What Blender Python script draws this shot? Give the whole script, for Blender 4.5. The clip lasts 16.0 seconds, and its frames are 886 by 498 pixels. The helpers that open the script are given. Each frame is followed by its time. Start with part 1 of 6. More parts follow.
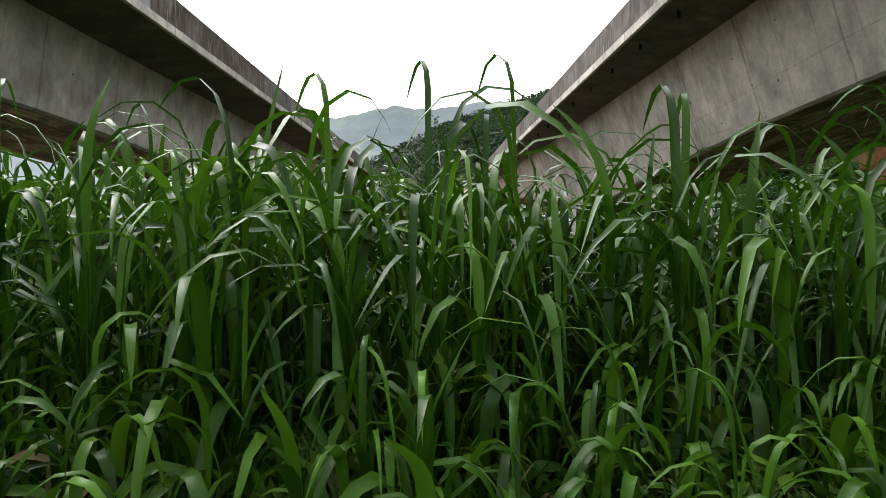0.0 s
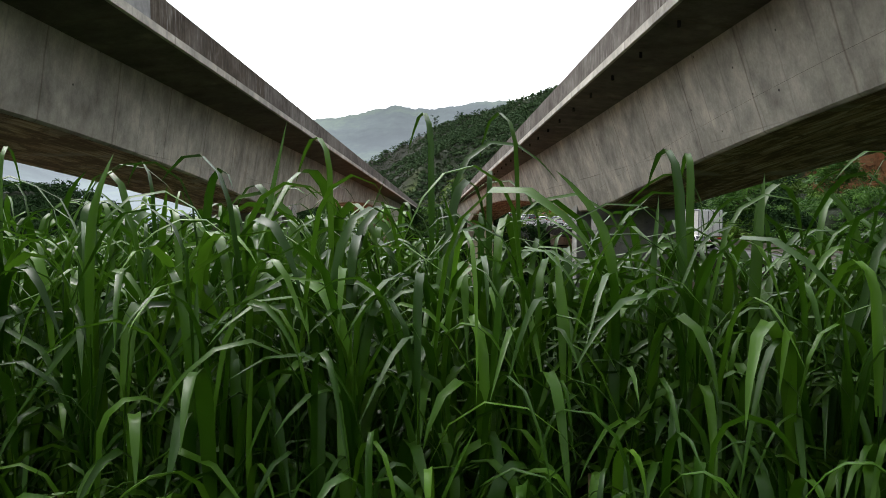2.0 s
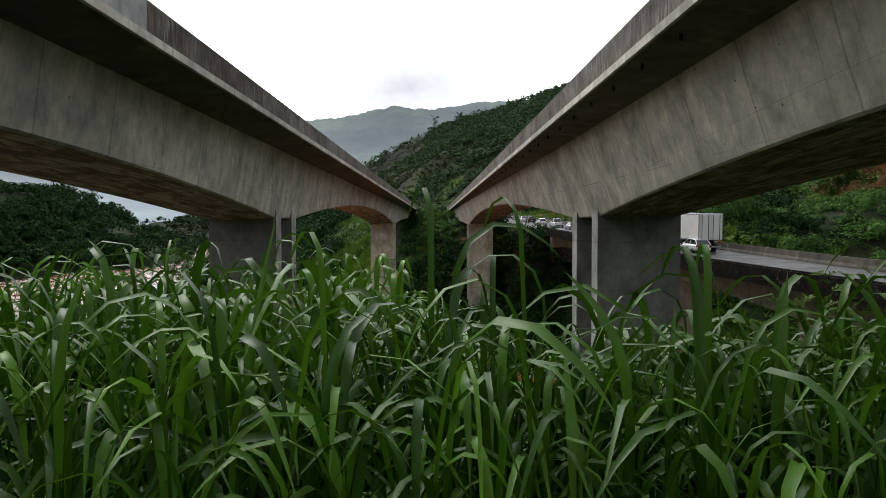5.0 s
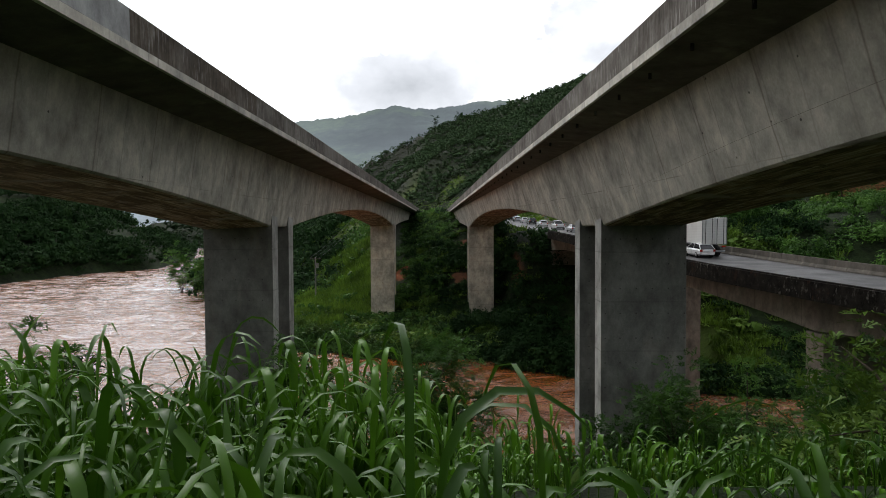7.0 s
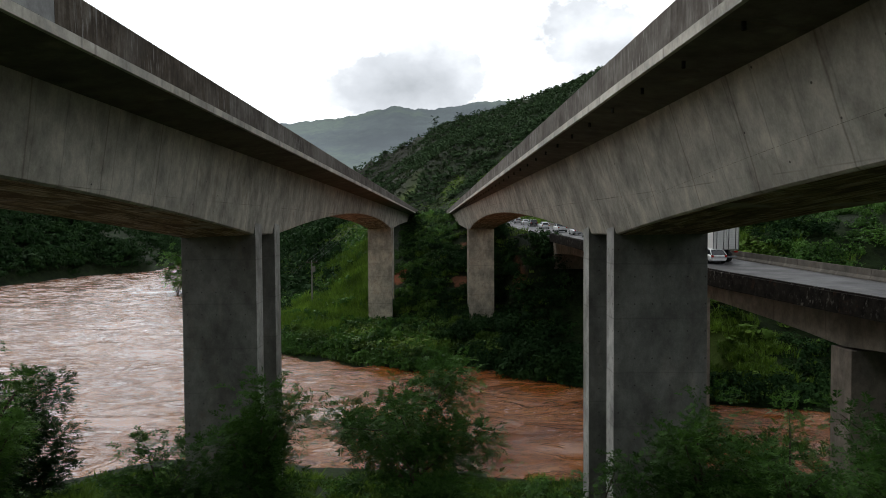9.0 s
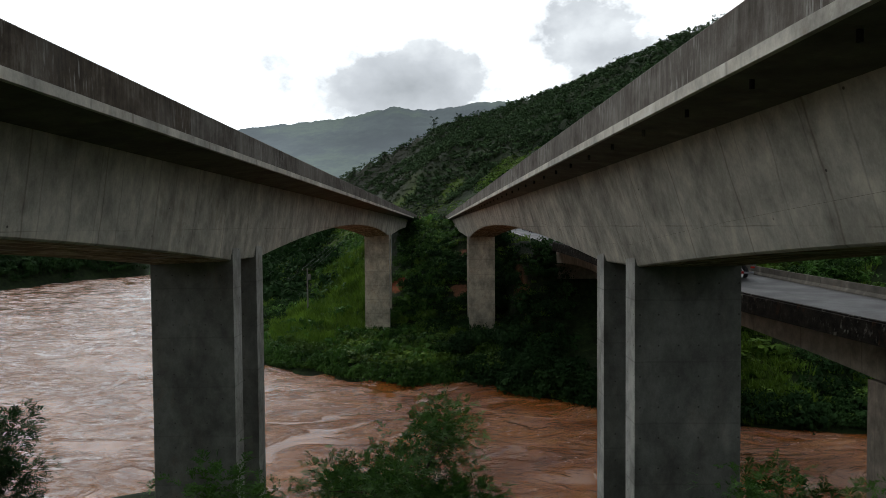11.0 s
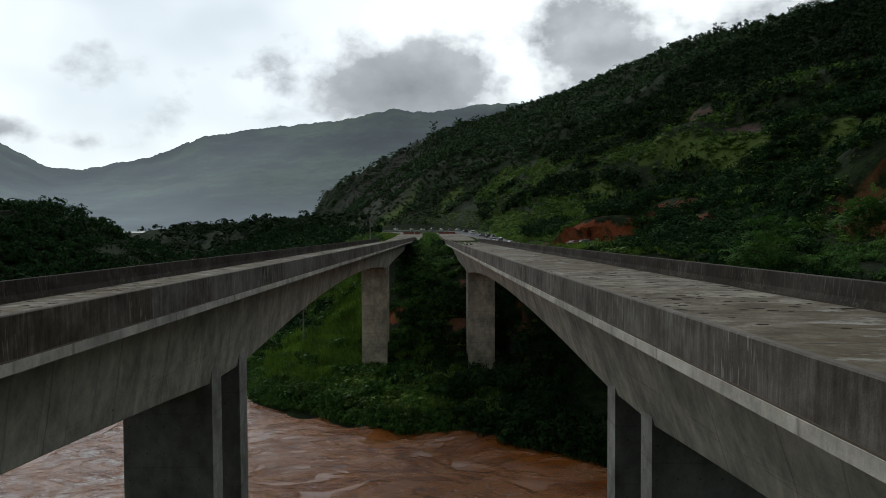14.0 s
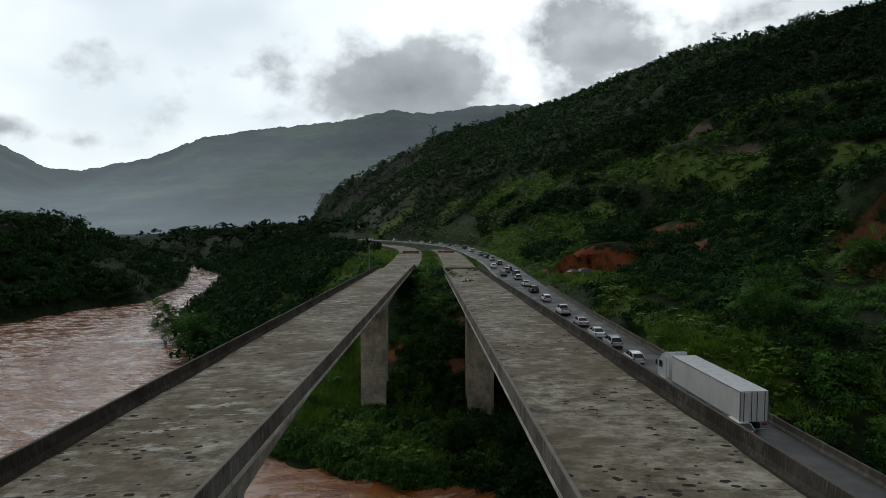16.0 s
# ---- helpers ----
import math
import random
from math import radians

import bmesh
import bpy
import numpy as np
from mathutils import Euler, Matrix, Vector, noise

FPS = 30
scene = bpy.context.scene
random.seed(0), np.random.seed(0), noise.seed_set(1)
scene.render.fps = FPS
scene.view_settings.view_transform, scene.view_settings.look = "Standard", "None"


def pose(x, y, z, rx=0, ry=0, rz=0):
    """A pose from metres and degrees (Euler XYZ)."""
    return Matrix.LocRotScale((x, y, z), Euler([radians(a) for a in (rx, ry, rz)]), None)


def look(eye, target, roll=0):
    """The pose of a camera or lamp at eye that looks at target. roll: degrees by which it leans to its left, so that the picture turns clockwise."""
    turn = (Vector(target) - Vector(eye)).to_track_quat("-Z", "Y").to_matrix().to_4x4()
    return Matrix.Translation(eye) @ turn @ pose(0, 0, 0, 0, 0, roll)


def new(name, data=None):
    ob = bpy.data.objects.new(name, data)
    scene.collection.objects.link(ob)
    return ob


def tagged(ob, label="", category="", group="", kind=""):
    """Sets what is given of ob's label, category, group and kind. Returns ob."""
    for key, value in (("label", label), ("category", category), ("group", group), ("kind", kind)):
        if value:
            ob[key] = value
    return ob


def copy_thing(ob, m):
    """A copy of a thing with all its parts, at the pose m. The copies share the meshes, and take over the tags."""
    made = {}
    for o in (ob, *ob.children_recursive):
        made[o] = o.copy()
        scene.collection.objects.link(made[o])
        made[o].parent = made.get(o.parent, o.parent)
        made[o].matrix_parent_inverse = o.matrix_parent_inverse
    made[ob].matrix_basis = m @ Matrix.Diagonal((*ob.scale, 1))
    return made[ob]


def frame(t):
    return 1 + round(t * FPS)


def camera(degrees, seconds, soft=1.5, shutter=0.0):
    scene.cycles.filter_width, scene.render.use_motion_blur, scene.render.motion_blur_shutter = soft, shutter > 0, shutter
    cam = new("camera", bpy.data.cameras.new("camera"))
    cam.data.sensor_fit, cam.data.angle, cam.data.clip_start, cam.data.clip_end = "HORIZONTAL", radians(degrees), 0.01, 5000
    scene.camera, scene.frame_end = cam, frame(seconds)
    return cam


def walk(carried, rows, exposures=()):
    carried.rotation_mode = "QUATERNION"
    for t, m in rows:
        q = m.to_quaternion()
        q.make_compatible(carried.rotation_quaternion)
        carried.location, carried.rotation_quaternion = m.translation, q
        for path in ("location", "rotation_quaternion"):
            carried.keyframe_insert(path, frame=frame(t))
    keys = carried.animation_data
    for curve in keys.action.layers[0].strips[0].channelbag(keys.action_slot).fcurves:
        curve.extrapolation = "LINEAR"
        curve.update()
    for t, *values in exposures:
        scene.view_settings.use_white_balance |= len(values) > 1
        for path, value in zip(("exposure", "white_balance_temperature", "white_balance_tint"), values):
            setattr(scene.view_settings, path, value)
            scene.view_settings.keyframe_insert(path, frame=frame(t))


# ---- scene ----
# Camera and its walk
cam = camera(66.0, 16.0, soft=0.6)
# seconds, place, pitch, roll, yaw
ROWS = [
    (0, -0.071, -0.225, 1.511, -1.93, 0.05, -0.04),
    (0.5, -0.088, -0.191, 1.509, -1.91, -0.01, -0.04),
    (1, -0.092, -0.177, 1.547, -1.91, -0.03, -0.03),
    (1.5, -0.088, -0.194, 1.651, -1.93, -0.04, -0.04),
    (2, -0.086, -0.205, 1.782, -1.96, -0.10, -0.02),
    (2.5, -0.077, -0.219, 1.909, -1.98, -0.09, -0.03),
    (3, -0.080, -0.215, 1.952, -1.94, -0.14, -0.02),
    (3.5, -0.082, -0.211, 1.997, -1.96, -0.11, -0.03),
    (4, -0.090, -0.190, 2.034, -1.93, -0.10, -0.04),
    (6.5, -0.073, 0.612, 2.553, -1.98, -0.23, -0.02),
    (7, -0.029, 0.943, 2.707, -1.98, -0.28, 0.01),
    (7.5, -0.002, 1.514, 2.851, -1.97, -0.32, 0.00),
    (8, 0.049, 2.296, 2.959, -1.97, -0.40, 0.02),
    (10.5, 0.195, 7.250, 3.913, -1.91, -0.36, -0.02),
    (11, 0.221, 8.153, 4.416, -1.91, -0.44, -0.03),
    (11.5, 0.243, 8.967, 4.876, -1.89, -0.39, -0.05),
    (12, 0.289, 9.738, 5.312, -1.88, -0.47, -0.04),
    (12.5, 0.311, 10.395, 5.598, -1.86, -0.42, -0.04),
    (13, 0.331, 10.859, 6.378, -1.90, -0.52, -0.06),
    (13.5, 0.340, 11.018, 8.094, -1.85, -0.21, -0.06),
    (14, 0.361, 11.117, 10.209, -1.84, -0.29, -0.09),
    (14.5, 0.363, 11.215, 12.265, -1.82, -0.33, -0.13),
    (15, 0.359, 11.289, 14.356, -1.87, -0.19, -0.13),
    (15.5, 0.397, 11.411, 16.516, -1.90, -0.38, -0.14),
    (16, 0.394, 11.576, 17.788, -1.89, -0.18, -0.16),
]
EXPOSURES = [(0.0, 1.69, 6500, 10), (1.5, 1.48, 6500, 10), (3.0, 1.21, 6500, 10), (4.2, 1.06, 6500, 10), (6.5, 0.72, 6480, 10), (8.0, 0.56, 6450, 9), (10.5, 0.29, 6370, 7), (12.5, -0.2, 6280, 5.5), (14.0, -0.43, 6250, 5), (16.0, -0.46, 6250, 5)]
walk(cam, [(t, pose(x, y, z, 90 + pitch, 0, yaw) @ pose(0, 0, 0, 0, 0, roll)) for t, x, y, z, pitch, roll, yaw in ROWS], EXPOSURES)

# World: broken overcast over a clear sky, and a soft sun behind the clouds
SUN_AZ, SUN_EL = radians(-38), radians(48)
world = bpy.data.worlds.new("sky")
scene.world = world
world.use_nodes = True
wn, wl = world.node_tree.nodes, world.node_tree.links
wn.clear()


def wnode(kind, **values):
    n = wn.new(kind)
    for k, v in values.items():
        n.inputs[k].default_value = v
    return n


w_out = wn.new("ShaderNodeOutputWorld")
w_bg = wnode("ShaderNodeBackground", Strength=1.0)
w_sky = wn.new("ShaderNodeTexSky")
w_sky.sky_type, w_sky.sun_disc = "NISHITA", False
w_sky.sun_elevation, w_sky.sun_rotation = SUN_EL, SUN_AZ
w_dim = wn.new("ShaderNodeVectorMath")
w_dim.operation = "SCALE"
w_dim.inputs["Scale"].default_value = 0.09
wl.new(w_sky.outputs[0], w_dim.inputs[0])
w_co = wn.new("ShaderNodeTexCoord")
w_map = wn.new("ShaderNodeMapping")
w_map.inputs["Scale"].default_value = (1.0, 1.0, 1.35)
wl.new(w_co.outputs["Generated"], w_map.inputs[0])


def wnoise(scale, detail, rough, shift):
    m = wn.new("ShaderNodeVectorMath")
    m.operation = "ADD"
    m.inputs[1].default_value = shift
    wl.new(w_map.outputs[0], m.inputs[0])
    n = wnode("ShaderNodeTexNoise", Scale=scale, Detail=detail, Roughness=rough)
    wl.new(m.outputs[0], n.inputs["Vector"])
    return n.outputs["Fac"]


def wramp(fac, stops):
    r = wn.new("ShaderNodeValToRGB")
    els = r.color_ramp.elements
    while len(els) < len(stops):
        els.new(0.5)
    for e, (p, c) in zip(els, stops):
        e.position, e.color = p, (*c, 1)
    wl.new(fac, r.inputs[0])
    return r.outputs["Color"]


def wmath(op, a, b):
    n = wn.new("ShaderNodeMath")
    n.operation = op
    for i, v in enumerate((a, b)):
        if isinstance(v, (int, float)):
            n.inputs[i].default_value = v
        else:
            wl.new(v, n.inputs[i])
    return n.outputs[0]


def wmix(fac, a, b):
    n = wn.new("ShaderNodeMix")
    n.data_type = "RGBA"
    if isinstance(fac, (int, float)):
        n.inputs[0].default_value = fac
    else:
        wl.new(fac, n.inputs[0])
    for i, v in ((6, a), (7, b)):
        if isinstance(v, tuple):
            n.inputs[i].default_value = (*v, 1)
        else:
            wl.new(v, n.inputs[i])
    return n.outputs[2]


# high thin white layer, soft bright and dull areas
w_high = wramp(wnoise(1.6, 4, 0.55, (3.1, 0.4, 1.7)), [(0.3, (1.02, 1.09, 1.16)), (0.46, (1.55, 1.57, 1.6)), (0.66, (1.9, 1.9, 1.9))])
w_base = wmix(0.82, w_dim.outputs[0], w_high)
# the overcast is thin towards the sun and heavy overhead and behind
w_dot = wn.new("ShaderNodeVectorMath")
w_dot.operation = "DOT_PRODUCT"
w_dot.inputs[1].default_value = (math.sin(radians(-14)) * math.cos(radians(15)), math.cos(radians(-14)) * math.cos(radians(15)), math.sin(radians(15)))
wl.new(w_co.outputs["Generated"], w_dot.inputs[0])
w_thick = wramp(wmath("ADD", wmath("MULTIPLY", w_dot.outputs["Value"], 0.5), 0.5), [(0.0, (0.034, 0.036, 0.04)), (0.5, (0.074, 0.077, 0.084)), (0.78, (0.42, 0.43, 0.45)), (0.93, (1.0, 1.0, 1.0))])
w_pale = wn.new("ShaderNodeMix")
w_pale.data_type, w_pale.blend_type = "RGBA", "MULTIPLY"
w_pale.inputs[0].default_value = 1.0
wl.new(w_base, w_pale.inputs[6]), wl.new(w_thick, w_pale.inputs[7])
w_base = w_pale.outputs[2]


# cumulus banks: soft-edged areas of the sky, broken up by noise
def bank(az, el, half_w, half_h, gain):
    """A cloud bank around a direction: azimuth to the right of north and elevation, in degrees."""
    a, e = radians(az), radians(el)
    d = wn.new("ShaderNodeVectorMath")
    d.operation = "SUBTRACT"
    d.inputs[1].default_value = (math.sin(a) * math.cos(e), math.cos(a) * math.cos(e), math.sin(e))
    wl.new(w_co.outputs["Generated"], d.inputs[0])
    s = wn.new("ShaderNodeVectorMath")
    s.operation = "MULTIPLY"
    s.inputs[1].default_value = (1 / radians(half_w), 1 / radians(half_w), 1 / radians(half_h))
    wl.new(d.outputs[0], s.inputs[0])
    n = wn.new("ShaderNodeVectorMath")
    n.operation = "LENGTH"
    wl.new(s.outputs[0], n.inputs[0])
    return wmath("MULTIPLY", wmath("SUBTRACT", 1.0, n.outputs["Value"]), gain)


w_area = bank(-2.4, 11.6, 12.5, 4.2, 0.74)
for spec in ((13, 14.0, 12, 5.0, 0.5), (22, 21.0, 14, 4.0, 0.42), (-24.6, 10.6, 2.2, 1.3, 0.1), (-28.8, 11.4, 1.6, 0.7, 0.12), (-21.5, 8.6, 3.4, 2.0, 0.13), (-32.5, 7.1, 3, 1.0, 0.34), (-27.8, 6.5, 2.6, 1.1, 0.34), (-14, 8.8, 6, 1.8, 0.26), (-75, 25, 30, 14, 0.4), (120, 35, 60, 30, 0.4), (-140, 30, 60, 25, 0.4)):
    w_area = wmath("MAXIMUM", w_area, bank(*spec))
w_puff = wmath("ADD", wmath("MULTIPLY", wmath("SUBTRACT", wnoise(7.5, 9, 0.58, (0, 0, 0)), 0.5), 1.7), w_area)
w_cover = wramp(w_puff, [(0.0, (0, 0, 0)), (0.12, (0.35, 0.35, 0.35)), (0.3, (1, 1, 1))])
w_tone = wramp(wmath("ADD", wmath("MULTIPLY", wnoise(9.0, 6, 0.5, (5, 2, 8)), 0.7), wmath("MULTIPLY", w_puff, 0.35)), [(0.25, (0.9, 0.92, 0.95)), (0.5, (0.57, 0.59, 0.63)), (0.75, (0.38, 0.4, 0.43))])
w_rgb = wmix(w_cover, w_base, w_tone)
wl.new(w_rgb, w_bg.inputs["Color"])
wl.new(w_bg.outputs[0], w_out.inputs[0])

sun = new("sun", bpy.data.lights.new("sun", "SUN"))
sun.data.energy, sun.data.angle, sun.data.color = 0.7, radians(25), (1.0, 0.97, 0.93)
sun.matrix_world = look((0, 0, 300), (-300 * math.sin(SUN_AZ) * math.cos(SUN_EL), -300 * math.cos(SUN_AZ) * math.cos(SUN_EL), 300 - 300 * math.sin(SUN_EL)))


# ---- material tools ----
class Shade:
    """A node material with short calls for its nodes."""

    def __init__(self, name, rough=0.8, metal=0.0, spec=0.4):
        self.mat = bpy.data.materials.new(name)
        self.mat.use_nodes = True
        self.n, self.l = self.mat.node_tree.nodes, self.mat.node_tree.links
        self.b = self.n["Principled BSDF"]
        self.b.inputs["Roughness"].default_value = rough
        self.b.inputs["Metallic"].default_value = metal
        self.b.inputs["Specular IOR Level"].default_value = spec
        self.pos = self.n.new("ShaderNodeNewGeometry").outputs["Position"]

    def put(self, sock, v):
        if isinstance(v, (int, float)):
            sock.default_value = v
        elif isinstance(v, tuple):
            sock.default_value = (*v, 1) if len(sock.default_value) == 4 and len(v) == 3 else v
        else:
            self.l.new(v, sock)

    def scaled(self, s, co=None):
        m = self.n.new("ShaderNodeVectorMath")
        m.operation = "MULTIPLY"
        self.l.new(co or self.pos, m.inputs[0])
        m.inputs[1].default_value = s
        return m.outputs[0]

    def noise(self, scale, detail=5, rough=0.55, stretch=(1, 1, 1), co=None, twist=0.0):
        t = self.n.new("ShaderNodeTexNoise")
        t.inputs["Distortion"].default_value = twist
        t.inputs["Scale"].default_value, t.inputs["Detail"].default_value, t.inputs["Roughness"].default_value = scale, detail, rough
        self.l.new(self.scaled(stretch, co), t.inputs["Vector"])
        return t.outputs["Fac"]

    def cells(self, scale, stretch=(1, 1, 1), feature="F1", out="Distance", co=None):
        t = self.n.new("ShaderNodeTexVoronoi")
        t.feature = feature
        t.inputs["Scale"].default_value = scale
        self.l.new(self.scaled(stretch, co), t.inputs["Vector"])
        return t.outputs[out]

    def ramp(self, fac, stops):
        r = self.n.new("ShaderNodeValToRGB")
        els = r.color_ramp.elements
        while len(els) < len(stops):
            els.new(0.5)
        for e, (p, c) in zip(els, stops):
            c = (c, c, c) if isinstance(c, (int, float)) else c
            e.position, e.color = p, (*c, 1)
        self.put(r.inputs[0], fac)
        return r.outputs["Color"]

    def mix(self, fac, a, b, how="MIX"):
        m = self.n.new("ShaderNodeMix")
        m.data_type, m.blend_type = "RGBA", how
        self.put(m.inputs[0], fac), self.put(m.inputs[6], a), self.put(m.inputs[7], b)
        return m.outputs[2]

    def math(self, op, a, b=0.0, c=0.0):
        m = self.n.new("ShaderNodeMath")
        m.operation = op
        self.put(m.inputs[0], a), self.put(m.inputs[1], b), self.put(m.inputs[2], c)
        return m.outputs[0]

    def axis(self, i, co=None):
        s = self.n.new("ShaderNodeSeparateXYZ")
        self.l.new(co or self.pos, s.inputs[0])
        return s.outputs[i]

    def up(self):
        g = self.n.new("ShaderNodeNewGeometry")
        return self.axis(2, g.outputs["Normal"])

    def island(self):
        return self.n.new("ShaderNodeNewGeometry").outputs["Random Per Island"]

    def each(self):
        return self.n.new("ShaderNodeObjectInfo").outputs["Random"]

    def bump(self, height, strength=0.3, distance=0.02):
        b = self.n.new("ShaderNodeBump")
        b.inputs["Strength"].default_value, b.inputs["Distance"].default_value = strength, distance
        self.put(b.inputs["Height"], height)
        self.l.new(b.outputs[0], self.b.inputs["Normal"])

    def done(self, color, rough=None):
        self.put(self.b.inputs["Base Color"], color)
        if rough is not None:
            self.put(self.b.inputs["Roughness"], rough)
        return self.mat


def concrete(name, base, seam=4.0, streak=0.5, holes=True):
    """Cast concrete: rain streaks, blotches, pour seams and tie holes."""
    s = Shade(name, rough=0.85, spec=0.3)
    blot = s.noise(0.35, 6, 0.6)
    grain = s.noise(14, 4, 0.6)
    run = s.noise(1.0, 7, 0.66, (0.42, 0.36, 0.17), twist=0.4)
    fine = s.noise(1.0, 4, 0.6, (6, 6, 0.25))
    c = s.ramp(blot, [(0.34, tuple(v * 0.68 for v in base)), (0.5, base), (0.66, tuple(v * 1.2 for v in base))])
    c = s.mix(s.math("MULTIPLY", s.ramp(run, [(0.5, 0.0), (0.68, 1.0)]), streak), c, (0.12, 0.107, 0.088))
    c = s.mix(s.math("MULTIPLY", s.ramp(s.math("ADD", s.math("MULTIPLY", fine, 0.5), s.math("MULTIPLY", s.noise(0.22, 3, 0.5), 0.5)), [(0.54, 0.0), (0.68, 1.0)]), streak * 0.35), c, (0.15, 0.125, 0.095))
    c = s.mix(s.math("MULTIPLY", s.ramp(s.noise(0.8, 3, 0.5, (1, 1, 0.4)), [(0.6, 0.0), (0.75, 1.0)]), 0.35), c, (0.36, 0.33, 0.27))
    if seam:
        wob = s.math("ADD", s.axis(1), s.math("MULTIPLY", s.noise(0.6, 2), 0.25))
        line = s.math("ABSOLUTE", s.math("SUBTRACT", s.math("FRACT", s.math("DIVIDE", wob, seam)), 0.5))
        c = s.mix(s.math("MULTIPLY", s.ramp(line, [(0.0, 1.0), (0.014, 0.0)]), 0.55), c, (0.12, 0.085, 0.06))
        fine_line = s.math("ABSOLUTE", s.math("SUBTRACT", s.math("FRACT", s.math("DIVIDE", s.math("ADD", wob, 0.7), seam * 0.37)), 0.5))
        c = s.mix(s.math("MULTIPLY", s.math("MULTIPLY", s.ramp(fine_line, [(0.0, 1.0), (0.03, 0.0)]), s.ramp(s.noise(0.09, 2), [(0.45, 0.0), (0.6, 1.0)])), 0.4), c, (0.16, 0.14, 0.115))
    else:
        lift = s.math("ABSOLUTE", s.math("SUBTRACT", s.math("FRACT", s.math("DIVIDE", s.math("ADD", s.axis(2), s.math("MULTIPLY", s.noise(0.5, 2), 0.08)), 2.6)), 0.5))
        c = s.mix(s.math("MULTIPLY", s.ramp(lift, [(0.0, 1.0), (0.02, 0.0)]), 0.4), c, (0.1, 0.095, 0.085))
    if seam:
        pour = s.math("ABSOLUTE", s.math("SUBTRACT", s.math("ADD", s.axis(2), s.math("MULTIPLY", s.noise(0.3, 3), 0.12)), 4.42))
        c = s.mix(s.math("MULTIPLY", s.ramp(pour, [(0.008, 1.0), (0.024, 0.0)]), s.ramp(s.noise(0.4, 4), [(0.42, 0.05), (0.62, 0.6)])), c, (0.1, 0.08, 0.06))
    if holes and not seam:
        su = s.math("SUBTRACT", s.math("FRACT", s.math("DIVIDE", s.math("ADD", s.axis(0), s.axis(1)), 0.84)), 0.5)
        sv = s.math("SUBTRACT", s.math("FRACT", s.math("DIVIDE", s.axis(2), 1.3)), 0.5)
        su, sv = s.math("MULTIPLY", su, 0.84), s.math("MULTIPLY", sv, 1.3)
        pin = s.math("SQRT", s.math("ADD", s.math("MULTIPLY", su, su), s.math("MULTIPLY", sv, sv)))
        c = s.mix(s.math("MULTIPLY", s.ramp(pin, [(0.03, 1.0), (0.045, 0.0)]), 0.7), c, (0.04, 0.036, 0.03))
    elif holes:
        pin = s.cells(0.95, (1, 1, 1.2))
        c = s.mix(s.math("MULTIPLY", s.ramp(pin, [(0.032, 1.0), (0.048, 0.0)]), 0.85), c, (0.05, 0.042, 0.035))
    mott = s.noise(1.3, 7, 0.68, (1, 1, 0.7))
    c = s.mix(0.42, c, s.ramp(mott, [(0.32, 0.1), (0.5, 0.5), (0.68, 0.88)]), "OVERLAY")
    rust = s.math("MULTIPLY", s.ramp(s.noise(0.45, 6, 0.7, (1, 1, 0.6)), [(0.6, 0.0), (0.7, 1.0)]), 0.4)
    c = s.mix(rust, c, (0.2, 0.145, 0.095))
    c = s.mix(0.18, c, s.ramp(grain, [(0.3, 0.1), (0.7, 0.5)]), "OVERLAY")
    s.bump(s.math("ADD", grain, s.math("MULTIPLY", blot, 2.0)), 0.35, 0.02)
    return s.done(c)


def parapet_concrete(name="parapet_concrete", tone=1.0, stain=((0.03, 0.023, 0.017), (0.084, 0.067, 0.05), (0.2, 0.175, 0.142))):
    """Old parapet concrete, brown-black with streaks that run down from the top."""
    s = Shade(name, rough=0.92, spec=0.15)
    run = s.math("ADD", s.math("MULTIPLY", s.noise(1.0, 7, 0.72, (7.0, 5.5, 0.6)), 0.42), s.math("MULTIPLY", s.noise(0.7, 8, 0.72, (1, 0.8, 0.9)), 0.58))
    wide = s.noise(0.16, 4, 0.6)
    grain = s.noise(25, 4, 0.6)
    c = s.ramp(run, [(p, tuple(v * tone for v in c)) for p, c in zip((0.36, 0.5, 0.64), stain)])
    c = s.mix(s.ramp(wide, [(0.48, 0.0), (0.7, 0.5)]), c, tuple(v * tone for v in (0.24, 0.222, 0.195)))
    drip = s.math("MULTIPLY", s.ramp(s.noise(1.0, 5, 0.6, (12, 10, 1.2)), [(0.54, 0.0), (0.64, 0.75)]), s.ramp(s.noise(0.3, 4), [(0.46, 0.0), (0.6, 1.0)]))
    c = s.mix(drip, c, tuple(v * tone for v in (0.34, 0.33, 0.305)))
    c = s.mix(s.math("MULTIPLY", s.ramp(s.up(), [(0.4, 0.0), (0.8, 1.0)]), 0.55), c, tuple(v * tone ** 0.5 for v in (0.2, 0.185, 0.16)))
    s.bump(grain, 0.4, 0.015)
    return s.done(c)


